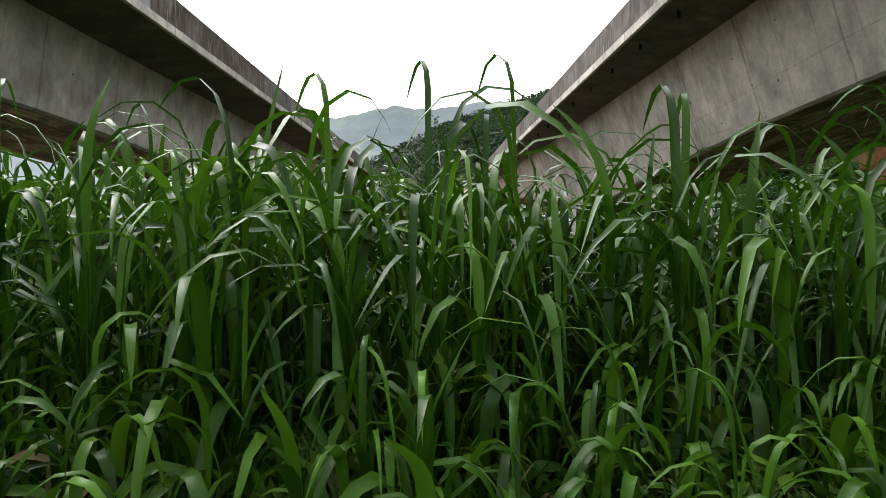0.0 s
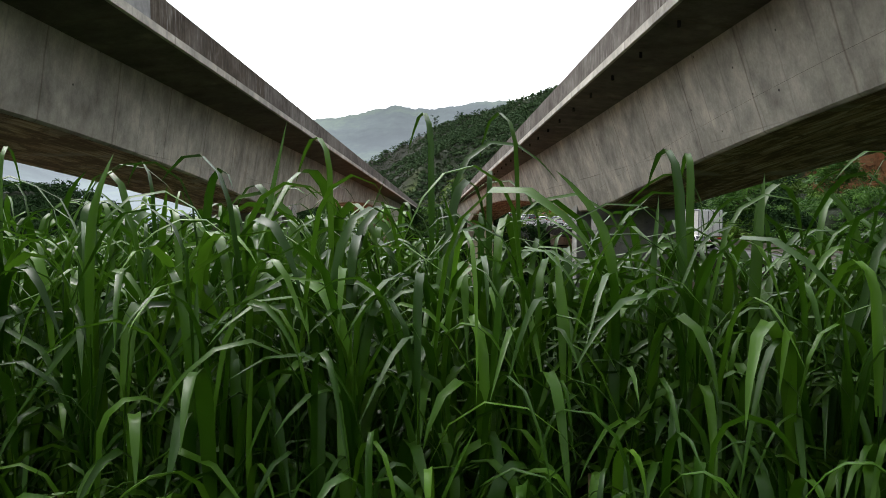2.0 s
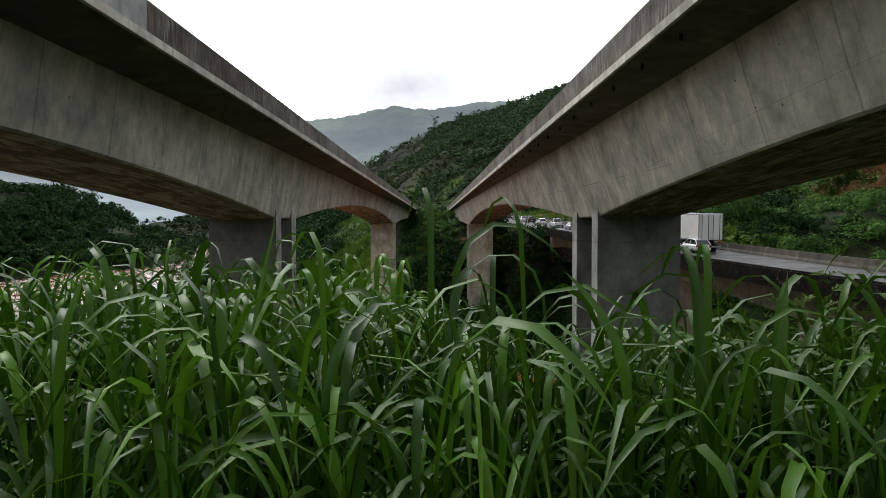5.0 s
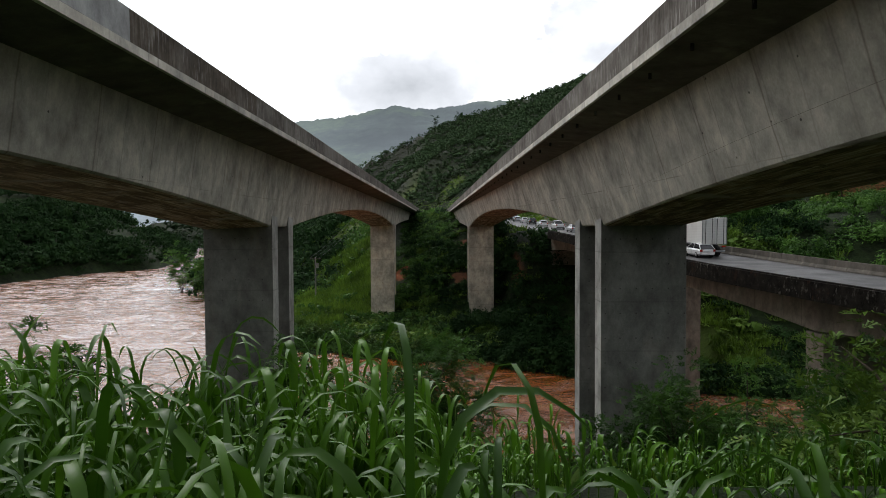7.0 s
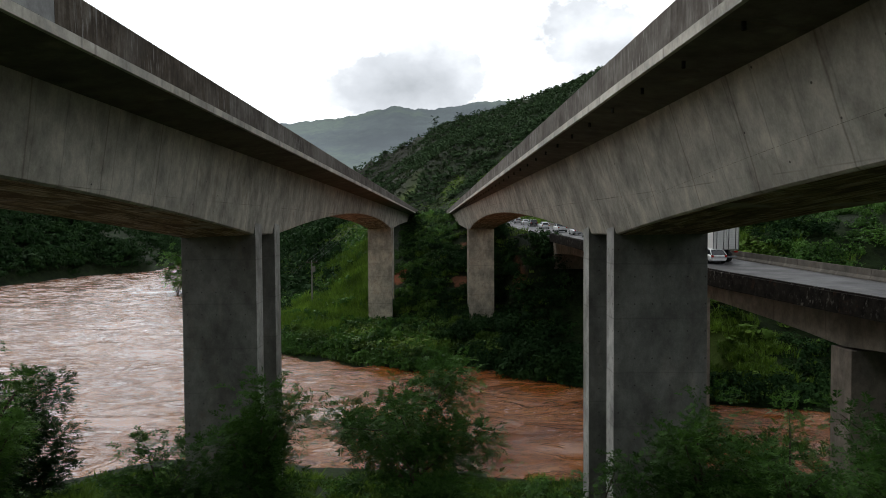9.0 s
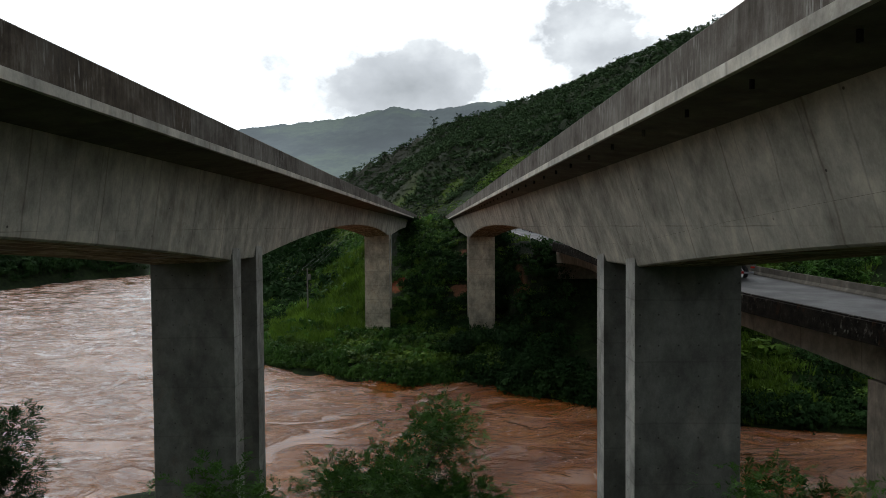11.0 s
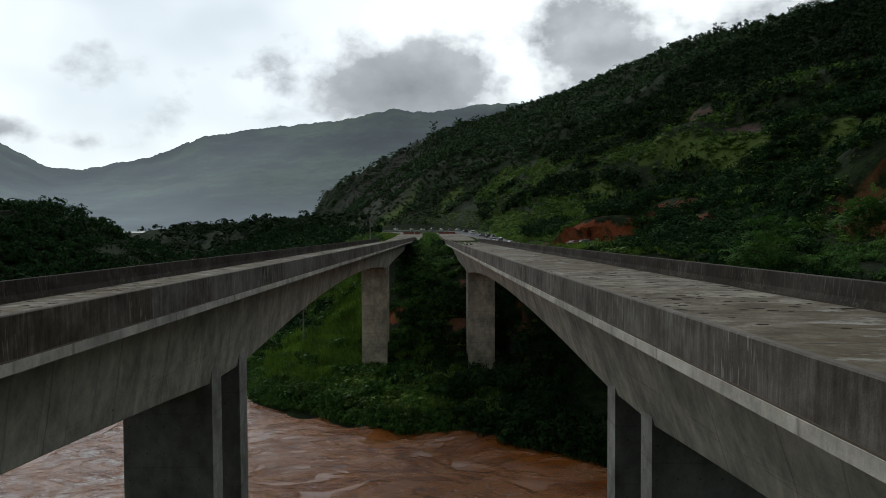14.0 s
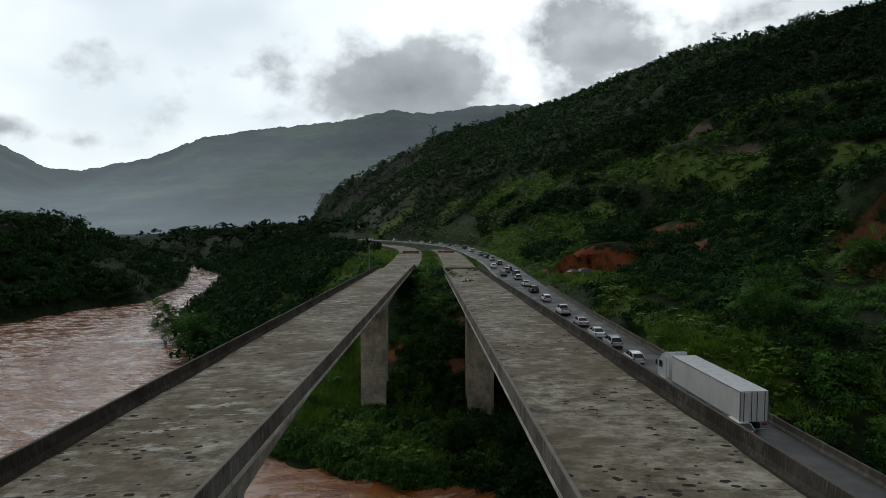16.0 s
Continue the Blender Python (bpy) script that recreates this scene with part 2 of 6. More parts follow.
def deck_concrete():
    """Worn deck: pale wet slab with dark pock marks and patches that lie across the lane."""
    s = Shade("deck_concrete", rough=0.85, spec=0.18)
    wide = s.noise(0.12, 5, 0.6)
    mid = s.noise(1.0, 10, 0.8, (0.6, 0.75, 1))
    wob = s.n.new("ShaderNodeVectorMath")
    wob.operation = "ADD"
    jit = s.n.new("ShaderNodeTexNoise")
    jit.inputs["Scale"].default_value = 3.0
    s.l.new(s.pos, jit.inputs["Vector"])
    jsc = s.scaled((0.35, 0.35, 0), jit.outputs["Color"])
    s.l.new(s.pos, wob.inputs[0]), s.l.new(jsc, wob.inputs[1])
    dist = s.cells(1.0, (0.78, 0.7, 0.0), co=wob.outputs[0])
    pick = s.axis(0, s.cells(1.0, (0.78, 0.7, 0.0), out="Color", co=wob.outputs[0]))
    smear = s.noise(1.0, 7, 0.7, (0.8, 1.3, 1))
    small = s.noise(5, 4, 0.6)
    c = s.ramp(mid, [(0.38, (0.04, 0.031, 0.019)), (0.49, (0.148, 0.124, 0.084)), (0.61, (0.33, 0.305, 0.245))])
    c = s.mix(s.ramp(wide, [(0.43, 0.0), (0.58, 0.75)]), c, (0.1, 0.077, 0.046))
    worn = s.math("MULTIPLY", s.ramp(s.noise(1.0, 8, 0.7, (0.35, 0.7, 1)), [(0.54, 0.0), (0.62, 1.0)]), s.ramp(s.noise(0.06, 3), [(0.45, 0.0), (0.6, 0.7)]))
    c = s.mix(worn, c, (0.37, 0.36, 0.32))
    dense = s.ramp(s.noise(0.07, 3, 0.5), [(0.4, 0.0), (0.6, 1.0)])
    spot = s.math("MULTIPLY", s.ramp(dist, [(0.17, 1.0), (0.24, 0.0)]), s.ramp(s.math("SUBTRACT", s.math("ADD", pick, s.math("MULTIPLY", dense, 0.5)), 0.4), [(0.24, 0.0), (0.28, 1.0)]))
    p = s.math("MULTIPLY", s.math("MAXIMUM", s.math("MULTIPLY", spot, 0.3), s.math("MULTIPLY", s.ramp(smear, [(0.63, 0.0), (0.68, 1.0)]), s.math("ADD", s.math("MULTIPLY", dense, 0.8), 0.1))), 0.85)
    c = s.mix(p, c, (0.014, 0.013, 0.011))
    c = s.mix(s.math("MULTIPLY", s.ramp(small, [(0.55, 0.0), (0.75, 1.0)]), 0.3), c, (0.07, 0.065, 0.055))
    lane = s.math("ABSOLUTE", s.math("SUBTRACT", s.math("FRACT", s.math("DIVIDE", s.math("ADD", s.axis(1), s.math("MULTIPLY", s.noise(0.9, 3), 0.5)), 11.0)), 0.5))
    c = s.mix(s.math("MULTIPLY", s.ramp(lane, [(0.002, 1.0), (0.006, 0.0)]), s.ramp(s.noise(1.1, 3), [(0.4, 0.2), (0.55, 0.9)])), c, (0.03, 0.025, 0.018))
    s.bump(s.math("SUBTRACT", small, s.math("MULTIPLY", p, 1.5)), 0.4, 0.02)
    s.b.inputs["Specular IOR Level"].default_value = 0.3
    return s.done(c, s.mix(worn, s.ramp(wide, [(0.35, 0.7), (0.6, 0.95)]), (0.38, 0.38, 0.38)))


def leaf_material(name, dark, mid, light, rough=0.5, glow=0.25, spec=0.2, vary=1.0):
    """Leaves: each its own green, a little light through them, pale sheen."""
    s = Shade(name, rough=rough, spec=spec)
    lo, hi = (tuple(m + (e - m) * vary for m, e in zip(mid, end)) for end in (dark, light))
    c = s.ramp(s.island(), [(0.0, lo), (0.5, mid), (0.93, hi), (1.0, tuple(v * (1 + 0.25 * vary) for v in hi))])
    c = s.mix(s.ramp(s.noise(0.05, 4, 0.6), [(0.35, 0.0), (0.7, 0.6)]), c, tuple(v * 1.3 for v in mid))
    c = s.mix(s.ramp(s.noise(0.17, 2, 0.4), [(0.5, 0.0), (0.68, 0.75)]), c, tuple(v * 1.5 for v in light))
    c = s.mix(s.ramp(s.noise(0.21, 2, 0.4, (1, 1.1, 0.9)), [(0.52, 0.0), (0.68, 0.7)]), c, tuple(v * 0.8 for v in dark))
    c = s.mix(0.25, c, s.ramp(s.noise(2.0, 3), [(0.3, 0.15), (0.7, 0.85)]), "OVERLAY")
    s.done(c)
    tr = s.n.new("ShaderNodeBsdfTranslucent")
    s.l.new(c, tr.inputs["Color"])
    mx = s.n.new("ShaderNodeMixShader")
    mx.inputs[0].default_value = glow
    out = s.n["Material Output"]
    s.l.new(s.b.outputs[0], mx.inputs[1]), s.l.new(tr.outputs[0], mx.inputs[2]), s.l.new(mx.outputs[0], out.inputs["Surface"])
    return s.mat


def plain(name, color, rough=0.5, metal=0.0, spec=0.5, vary=0.15, scale=3.0):
    s = Shade(name, rough, metal, spec)
    c = s.mix(s.ramp(s.noise(scale, 5), [(0.35, 0.0), (0.75, 1.0)]), color, tuple(v * (1 - 2 * vary) for v in color))
    return s.done(c)



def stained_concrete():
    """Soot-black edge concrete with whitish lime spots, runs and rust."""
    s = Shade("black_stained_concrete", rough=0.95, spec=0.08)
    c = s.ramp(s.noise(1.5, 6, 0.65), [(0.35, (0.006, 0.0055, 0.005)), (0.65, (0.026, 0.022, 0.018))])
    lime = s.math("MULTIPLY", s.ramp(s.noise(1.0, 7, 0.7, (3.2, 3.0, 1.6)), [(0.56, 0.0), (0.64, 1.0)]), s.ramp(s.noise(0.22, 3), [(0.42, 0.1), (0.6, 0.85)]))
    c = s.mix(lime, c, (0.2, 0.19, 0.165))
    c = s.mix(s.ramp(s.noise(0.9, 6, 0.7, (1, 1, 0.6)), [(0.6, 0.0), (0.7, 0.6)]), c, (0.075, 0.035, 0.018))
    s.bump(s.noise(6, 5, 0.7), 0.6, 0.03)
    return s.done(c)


M_STAINED = stained_concrete()
M_GIRDER = concrete("girder_concrete", (0.46, 0.433, 0.365), 4.0, 0.42)
# near blades: stains plus painted shade; far piers and pilasters coloured as lit
M_PIER_SHADED = concrete("shaded_pier_concrete", (0.17, 0.172, 0.152), 0, 0.4)
M_PIER_LIT = concrete("lit_pier_concrete", (0.56, 0.5, 0.39), 0, 0.3)
M_PILASTER_LIT = concrete("lit_pilaster_concrete", (0.4, 0.4, 0.37), 0, 0.35)
M_EDGE = concrete("slab_edge_concrete", (0.54, 0.51, 0.44), 6.0, 0.3, False)
# dirty underside concrete, its tone lowered further for shade below the cantilevers
M_SOFFIT_SHADED = concrete("shaded_soffit_concrete", (0.12, 0.108, 0.09), 4.0, 0.5, False)
M_PARAPET, M_DECK = parapet_concrete(), deck_concrete()
M_PARAPET_GREY = parapet_concrete("grey_parapet_concrete", 1.0, ((0.034, 0.027, 0.021), (0.112, 0.098, 0.082), (0.225, 0.208, 0.186)))
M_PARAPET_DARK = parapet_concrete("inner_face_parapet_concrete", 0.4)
M_BARRIER = concrete("highway_barrier_concrete", (0.1, 0.088, 0.072), 5.0, 0.6, False)
M_NEWPANEL = concrete("new_panel_concrete", (0.36, 0.36, 0.35), 0, 0.4, False)
M_OLD = concrete("viaduct_concrete", (0.29, 0.245, 0.2), 5.0, 0.7, False)
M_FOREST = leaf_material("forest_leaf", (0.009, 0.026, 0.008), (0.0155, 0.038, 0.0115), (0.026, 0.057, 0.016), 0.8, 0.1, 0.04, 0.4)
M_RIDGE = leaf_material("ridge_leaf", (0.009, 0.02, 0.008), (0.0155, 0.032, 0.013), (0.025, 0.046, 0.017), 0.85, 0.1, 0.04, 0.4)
# crest leaves are paled in colour to show the haze of distance
M_CREST_HAZED = leaf_material("hazed_crest_leaf", (0.031, 0.055, 0.025), (0.044, 0.077, 0.034), (0.059, 0.098, 0.041), 0.85, 0.15, 0.04, 0.4)
M_TREE = leaf_material("tree_leaf", (0.018, 0.05, 0.009), (0.042, 0.104, 0.018), (0.08, 0.165, 0.028), 0.6, 0.3, 0.1)
M_BRIGHT = leaf_material("meadow_leaf", (0.042, 0.085, 0.009), (0.085, 0.155, 0.016), (0.135, 0.22, 0.026), 0.6)
M_GRASS = leaf_material("tall_grass_leaf", (0.016, 0.056, 0.003), (0.044, 0.125, 0.006), (0.1, 0.23, 0.014), 0.42, 0.22, 0.3)
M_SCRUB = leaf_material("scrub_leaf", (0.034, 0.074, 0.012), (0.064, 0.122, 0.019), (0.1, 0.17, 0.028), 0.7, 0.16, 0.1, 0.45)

M_DULLSCRUB = leaf_material("dull_scrub_leaf", (0.024, 0.036, 0.018), (0.038, 0.055, 0.026), (0.056, 0.076, 0.033), 0.85, 0.15, 0.04, 0.5)


def timber_marked():
    """Underside cast on rough boards: long torn marks, laitance and rusty stains."""
    s = Shade("timber_marked_soffit", rough=0.9, spec=0.2)
    board = s.noise(1.0, 6, 0.7, (4.5, 0.22, 1.0))
    torn = s.noise(1.0, 7, 0.7, (1.1, 0.5, 1.0), twist=1.2)
    c = s.ramp(board, [(0.36, (0.07, 0.046, 0.03)), (0.5, (0.34, 0.245, 0.165)), (0.62, (0.58, 0.49, 0.38))])
    c = s.mix(s.ramp(torn, [(0.46, 0.0), (0.56, 0.85)]), c, (0.11, 0.07, 0.042))
    c = s.mix(s.ramp(s.noise(0.5, 5, 0.6), [(0.56, 0.0), (0.66, 0.8)]), c, (0.36, 0.33, 0.29))
    s.bump(board, 0.8, 0.06)
    return s.done(c)


M_FORM = timber_marked()
M_BARK = plain("bark", (0.09, 0.07, 0.05), 0.9, 0, 0.2, 0.3, 6)
M_DRY = plain("dry_leaf", (0.24, 0.19, 0.09), 0.8, 0, 0.2, 0.25, 5)


# ---- mesh tools ----
def to_mesh(name, v, f, mat, smooth=False):
    me = bpy.data.meshes.new(name)
    me.from_pydata([tuple(p) for p in v], [], [tuple(q) for q in f])
    if mat:
        me.materials.append(mat)
    if smooth:
        me.shade_smooth()
    return me


def quads_mesh(name, v, f, mat, smooth=False):
    """A mesh from numpy arrays: vertices (n, 3) and quads (m, 4)."""
    me = bpy.data.meshes.new(name)
    v, f = np.ascontiguousarray(v, dtype=np.float32), np.ascontiguousarray(f, dtype=np.int32)
    k = f.shape[1]
    me.vertices.add(len(v)), me.loops.add(f.size), me.polygons.add(len(f))
    me.vertices.foreach_set("co", v.ravel())
    me.loops.foreach_set("vertex_index", f.ravel())
    me.polygons.foreach_set("loop_start", np.arange(0, f.size, k, dtype=np.int32))
    me.polygons.foreach_set("loop_total", np.full(len(f), k, dtype=np.int32))
    me.update(calc_edges=True)
    if mat:
        me.materials.append(mat)
    if smooth:
        me.shade_smooth()
    return me


def thing(name, loc, label, category, group="", kind=""):
    ob = new(name)
    ob.location = loc
    ob.empty_display_size = 0.2
    return tagged(ob, label, category, group, kind)


def base_of(ob):
    p = Vector((0, 0, 0))
    while ob:
        p += ob.location
        ob = ob.parent
    return p


def part(name, shape, material, parent, label=""):
    """Links a bmesh, or a finished mesh, given in the scene's own metres, as one part under parent."""
    if isinstance(shape, bmesh.types.BMesh):
        me = bpy.data.meshes.new(name)
        shape.to_mesh(me)
        shape.free()
        me.materials.append(material)
    else:
        me = shape
    me.transform(Matrix.Translation(-base_of(parent)))
    ob = new(name, me)
    ob.parent = parent
    return tagged(ob, label)


def setting(name, shape, material, label, category="", kind="structure"):
    if isinstance(shape, bmesh.types.BMesh):
        me = bpy.data.meshes.new(name)
        shape.to_mesh(me)
        shape.free()
        me.materials.append(material)
    else:
        me = shape
    return tagged(new(name, me), label, category or name.split("_")[0], "", kind)


def box(bm, c, s, bevel=0.0, m=None):
    """Adds a box with centre c and size s; m turns it about its centre."""
    r = bmesh.ops.create_cube(bm, size=1.0)
    vs = r["verts"]
    bmesh.ops.scale(bm, vec=s, verts=vs)
    if bevel:
        es = list({e for v in vs for e in v.link_edges})
        out = bmesh.ops.bevel(bm, geom=es, offset=bevel, segments=2, affect="EDGES", profile=0.5)
        vs = list({v for v in out["verts"]} | {v for v in vs if v.is_valid})
    if m is not None:
        bmesh.ops.transform(bm, matrix=m, verts=vs)
    bmesh.ops.translate(bm, vec=c, verts=vs)
    return bm


def tube(bm, a, b, r0, r1=None, n=10, caps=True):
    """Adds a tapered round bar from a to b."""
    a, b = Vector(a), Vector(b)
    m = Matrix.Translation((a + b) / 2) @ (b - a).to_track_quat("Z", "Y").to_matrix().to_4x4()
    bmesh.ops.create_cone(bm, cap_ends=caps, segments=n, radius1=r0, radius2=r0 if r1 is None else r1, depth=(b - a).length, matrix=m)
    return bm


def sweep(rings, closed=True, caps=True):
    """A bmesh skin over rings of points, each ring with the same count."""
    bm = bmesh.new()
    vs = [[bm.verts.new(p) for p in r] for r in rings]
    n = len(rings[0])
    for a, b in zip(vs, vs[1:]):
        for i in range(n if closed else n - 1):
            j = (i + 1) % n
            bm.faces.new((a[i], a[j], b[j], b[i]))
    if caps and closed:
        bm.faces.new(vs[0][::-1]), bm.faces.new(vs[-1])
    bmesh.ops.recalc_face_normals(bm, faces=bm.faces)
    return bm


rng = np.random.default_rng(7)


def lattice(ix, iy, seed):
    h = (ix * 374761393 + iy * 668265263 + seed * 974634777) & 0x7FFFFFFF
    h = ((h ^ (h >> 13)) * 1274126177) & 0x7FFFFFFF
    return (h ^ (h >> 16)) / 0x7FFFFFFF


def vnoise(x, y, seed=0):
    x, y = np.asarray(x, float), np.asarray(y, float)
    ix, iy = np.floor(x).astype(np.int64), np.floor(y).astype(np.int64)
    fx, fy = x - ix, y - iy
    fx, fy = fx * fx * (3 - 2 * fx), fy * fy * (3 - 2 * fy)
    a, b = lattice(ix, iy, seed), lattice(ix + 1, iy, seed)
    c, d = lattice(ix, iy + 1, seed), lattice(ix + 1, iy + 1, seed)
    return (a * (1 - fx) + b * fx) * (1 - fy) + (c * (1 - fx) + d * fx) * fy


def fbm(x, y, size, octaves=4, seed=0):
    """Noise of mean 0, about -0.5 to 0.5, with features of that size in metres."""
    out, amp, total = 0.0, 1.0, 0.0
    for o in range(octaves):
        out = out + amp * (vnoise(x / size + 17.3 * o, y / size - 9.1 * o, seed + o) - 0.5)
        total += amp
        amp *= 0.5
        size = size / 2
    return out / total


def ease(a, b, x):
    t = np.clip((np.asarray(x, float) - a) / (b - a), 0, 1)
    return t * t * (3 - 2 * t)


# ---- the lie of the land ----
WATER = -18.0
FAR_BANK = [(-420, 900), (-222, 633), (-151, 493), (-138, 445), (-108, 320), (-80, 228), (-52, 160), (-30, 121), (-15, 110), (-6, 104), (5, 103), (12, 97), (20, 90), (41, 82), (70, 80), (150, 92)]
NEAR_BANK = [(150, 72), (70, 62), (40, 64), (20, 60), (0, 62), (-25, 66), (-40, 55), (-48, 20), (-60, -100), (-70, -300)]
HILL_BANK = [(-190, -300), (-190, 0), (-185, 80), (-175, 180), (-162, 262), (-154, 313), (-141, 334), (-157, 426), (-180, 495), (-205, 569), (-470, 930)]


def along(x, y, line):
    """Distance of points to a polyline."""
    d = np.full(np.shape(x), 1e9)
    for (ax, ay), (bx, by) in zip(line, line[1:]):
        ux, uy = bx - ax, by - ay
        t = np.clip(((x - ax) * ux + (y - ay) * uy) / (ux * ux + uy * uy), 0, 1)
        d = np.minimum(d, np.hypot(x - ax - t * ux, y - ay - t * uy))
    return d


def inside(x, y, ring):
    r = np.zeros(np.shape(x), bool)
    for (ax, ay), (bx, by) in zip(ring, ring[1:] + ring[:1]):
        if ay != by:
            r ^= ((ay > y) != (by > y)) & (x < (bx - ax) * (y - ay) / (by - ay) + ax)
    return r


RIVER = FAR_BANK + NEAR_BANK + HILL_BANK


def road_z(y):
    return np.clip(-1.1 + 0.034 * (np.asarray(y, float) - 50) - 0.3 * ease(103, 84, np.asarray(y, float)), -3.8, 8.2)


ROAD = [(-60, 46.0), (0, 37.5), (30, 32.6), (47, 29.2), (57, 27.4), (72, 26.0), (100, 24.4), (135, 22.2), (170, 20.8), (235, 19.2), (260, 17.4), (290, 13.8), (330, 7.3), (370, -1.0), (450, -26.0), (560, -75.0), (700, -150.0)]
LEFT_ROAD = [(150, -11.4), (185, -11.0), (230, -10.6), (280, -11.5), (330, -16.0), (370, -24.0), (450, -52.0), (560, -104.0), (700, -185.0)]
HILL_FOOT = [(-300, 66), (0, 50), (60, 42), (110, 34), (150, 29), (250, 27), (300, 24), (350, 17), (450, -12), (560, -62), (700, -105), (900, -140), (1100, -185), (1300, -270), (1800, -700)]
HILL_TOP = [(-300, 380), (100, 330), (300, 275), (500, 215), (750, 134), (900, 72), (1064, -12), (1200, -150), (1500, -420), (1900, -700)]


def curve(y, table):
    return np.interp(y, [p[0] for p in table], [p[1] for p in table])


def land(x, y):
    """Height of the ground."""
    x, y = np.asarray(x, float), np.asarray(y, float)
    wet = inside(x, y, RIVER)
    d_far, d_near, d_hill = along(x, y, FAR_BANK), along(x, y, NEAR_BANK), along(x, y, HILL_BANK)
    rough = fbm(x, y, 14, 3, 5)
    # camera's bank: a terrace that falls to the water
    d_near2 = np.where((x > -30) & (y < 40), np.maximum(d_near, 62 - y + 0.4 * np.minimum(x, 0)), d_near)
    # the unseen rise behind the start is added to block light from the back
    near = WATER + 18.0 * np.clip(d_near2 / 54.0, 0, 1) ** 1.35 + rough * 1.2 * ease(54, 44, d_near2) + 8.5 * ease(-10, -48, y) * ease(70, 40, np.abs(x))
    # far bank: foot, bench, then the slope up to road level
    g = 1.8 * ease(0, 4, d_far) + 2.6 * ease(2, 22, d_far) + 0.7 * np.clip(d_far - 24, 0, None)
    level = np.interp(y, [196, 204, 265, 420, 1420], [5.2, 6.0, 7.0, 7.0, 27.0])
    drop = ease(-17, -46, x - curve(y, LEFT_ROAD) - 5.0)
    level = level - drop * (9.0 + 6.0 * fbm(x, y, 60, 3, 9))
    far = np.minimum(WATER + g + rough * 2.0 * ease(2, 12, d_far), level)
    far = far - 1.8 * ease(17, 8, np.hypot(x + 13, (y - 130) * 0.9)) * ease(3, 9, d_far)
    # left hill over the river
    hill = WATER + 2.0 * ease(0, 4, d_hill) + np.minimum(0.55 * d_hill, 27 + 0.12 * d_hill) * (1.03 + 0.55 * fbm(x, y, 80, 3, 3)) * ease(640, 420, y)
    who = np.argmin(np.stack([d_far, d_near, d_hill]), axis=0)
    z = np.where(who == 0, far, np.where(who == 1, near, hill))
    # the great hill beyond the highway
    foot, top = curve(y, HILL_FOOT), curve(y, HILL_TOP)
    t = (x - foot) / np.maximum(top - foot, 20)
    lump = fbm(x, y, 110, 4, 21) * 46 + fbm(x, y, 30, 3, 8) * 9
    lump = lump * (1 - 0.85 * ease(185, 140, y) * ease(0.34, 0.2, t))
    crest = np.interp(y, [0, 300, 400, 460, 560, 640, 740, 900, 1064, 1150, 1300, 1500, 1900], [112, 122, 128, 134, 146, 143, 143, 143, 143, 112, 58, 30, 20])
    rise = crest * np.where(t < 1, np.clip(t, 0, 1) ** np.interp(y, [150, 200, 300], [1.75, 1.4, 0.93]), 1 - 0.25 * (t - 1)) + lump * ease(0.0, 0.25, t) * (0.2 + 0.8 * ease(1.0, 0.6, t)) * 0.8
    rise = rise + 3.6 * np.sin(rise * 2 * np.pi / 27.0 + 0.8 * np.sin(y / 40.0)) * ease(0.08, 0.2, t) * ease(0.62, 0.45, t) * ease(170, 230, y) * ease(420, 340, y)
    rise = rise + 9 * ease(30, 5, np.hypot(x - 104, (y - 296) * 1.3))
    rz = np.clip(-1.1 + 0.034 * (y - 50), -3.5, 12)
    # red cuttings at the hill's foot
    rise = rise + 7.0 * ease(17, 4, np.hypot((x - 49) * 0.8, y - 207))
    cut = ease(13.5, 12.7, np.hypot(x - 40, y - 188) + 1.5 * fbm(x, y, 4, 2, 6))
    rise = rise * (1 - cut) - 1.4 * cut
    rise = rise + 11 * ease(24, 6, np.hypot(x - 104, y - 169))
    cut = ease(15.5, 13.5, np.hypot(x - 94, y - 146) + 2.5 * fbm(x, y, 5, 2, 7))
    rise = rise * (1 - cut) + np.minimum(rise, 4.0) * cut
    z = np.where((t > 0) & ~wet & (who == 0), z + np.maximum(rz + rise - z, 0) * ease(2, 34, d_far), z)
    # beds of the two roads
    for table, half, lift in ((ROAD, 6.5, 0.25), (LEFT_ROAD, 6.0, 0.4)):
        off = np.abs(x - curve(y, table))
        bed = (road_z(y) if table is ROAD else np.interp(y, [200, 265], [6.25, 7.3])) - lift
        on = ease(half + 5, half, off) * ease(105 if table is ROAD else 192, 125 if table is ROAD else 203, y) * ease(720, 690, y)
        z = z * (1 - on) + bed * on
    z = np.where(wet, WATER - 2.0 * ease(0, 5, np.minimum(np.minimum(d_far, d_near), d_hill)) - 0.2, z)
    return z


def spaced(lo, hi, mid, fine, grow):
    """Grid lines that lie close near mid and spread out to both ends."""
    out, p, s = [mid], mid, fine
    while p < hi:
        p, s = p + s, s * grow if p > mid + 60 * fine else s
        out.append(p)
    p, s = mid, fine
    while p > lo:
        p, s = p - s, s * grow if p < mid - 60 * fine else s
        out.append(p)
    return np.array(sorted(out))


gx, gy = spaced(-4200, 4200, 0, 2.3, 1.034), spaced(-400, 4600, 110, 2.3, 1.03)
GX, GY = np.meshgrid(gx, gy)
gv = np.stack([GX, GY, land(GX, GY)], axis=-1).reshape(-1, 3)
idx = np.arange(gv.shape[0]).reshape(GX.shape)
gf = np.stack([idx[:-1, :-1], idx[:-1, 1:], idx[1:, 1:], idx[1:, :-1]], axis=-1).reshape(-1, 4)


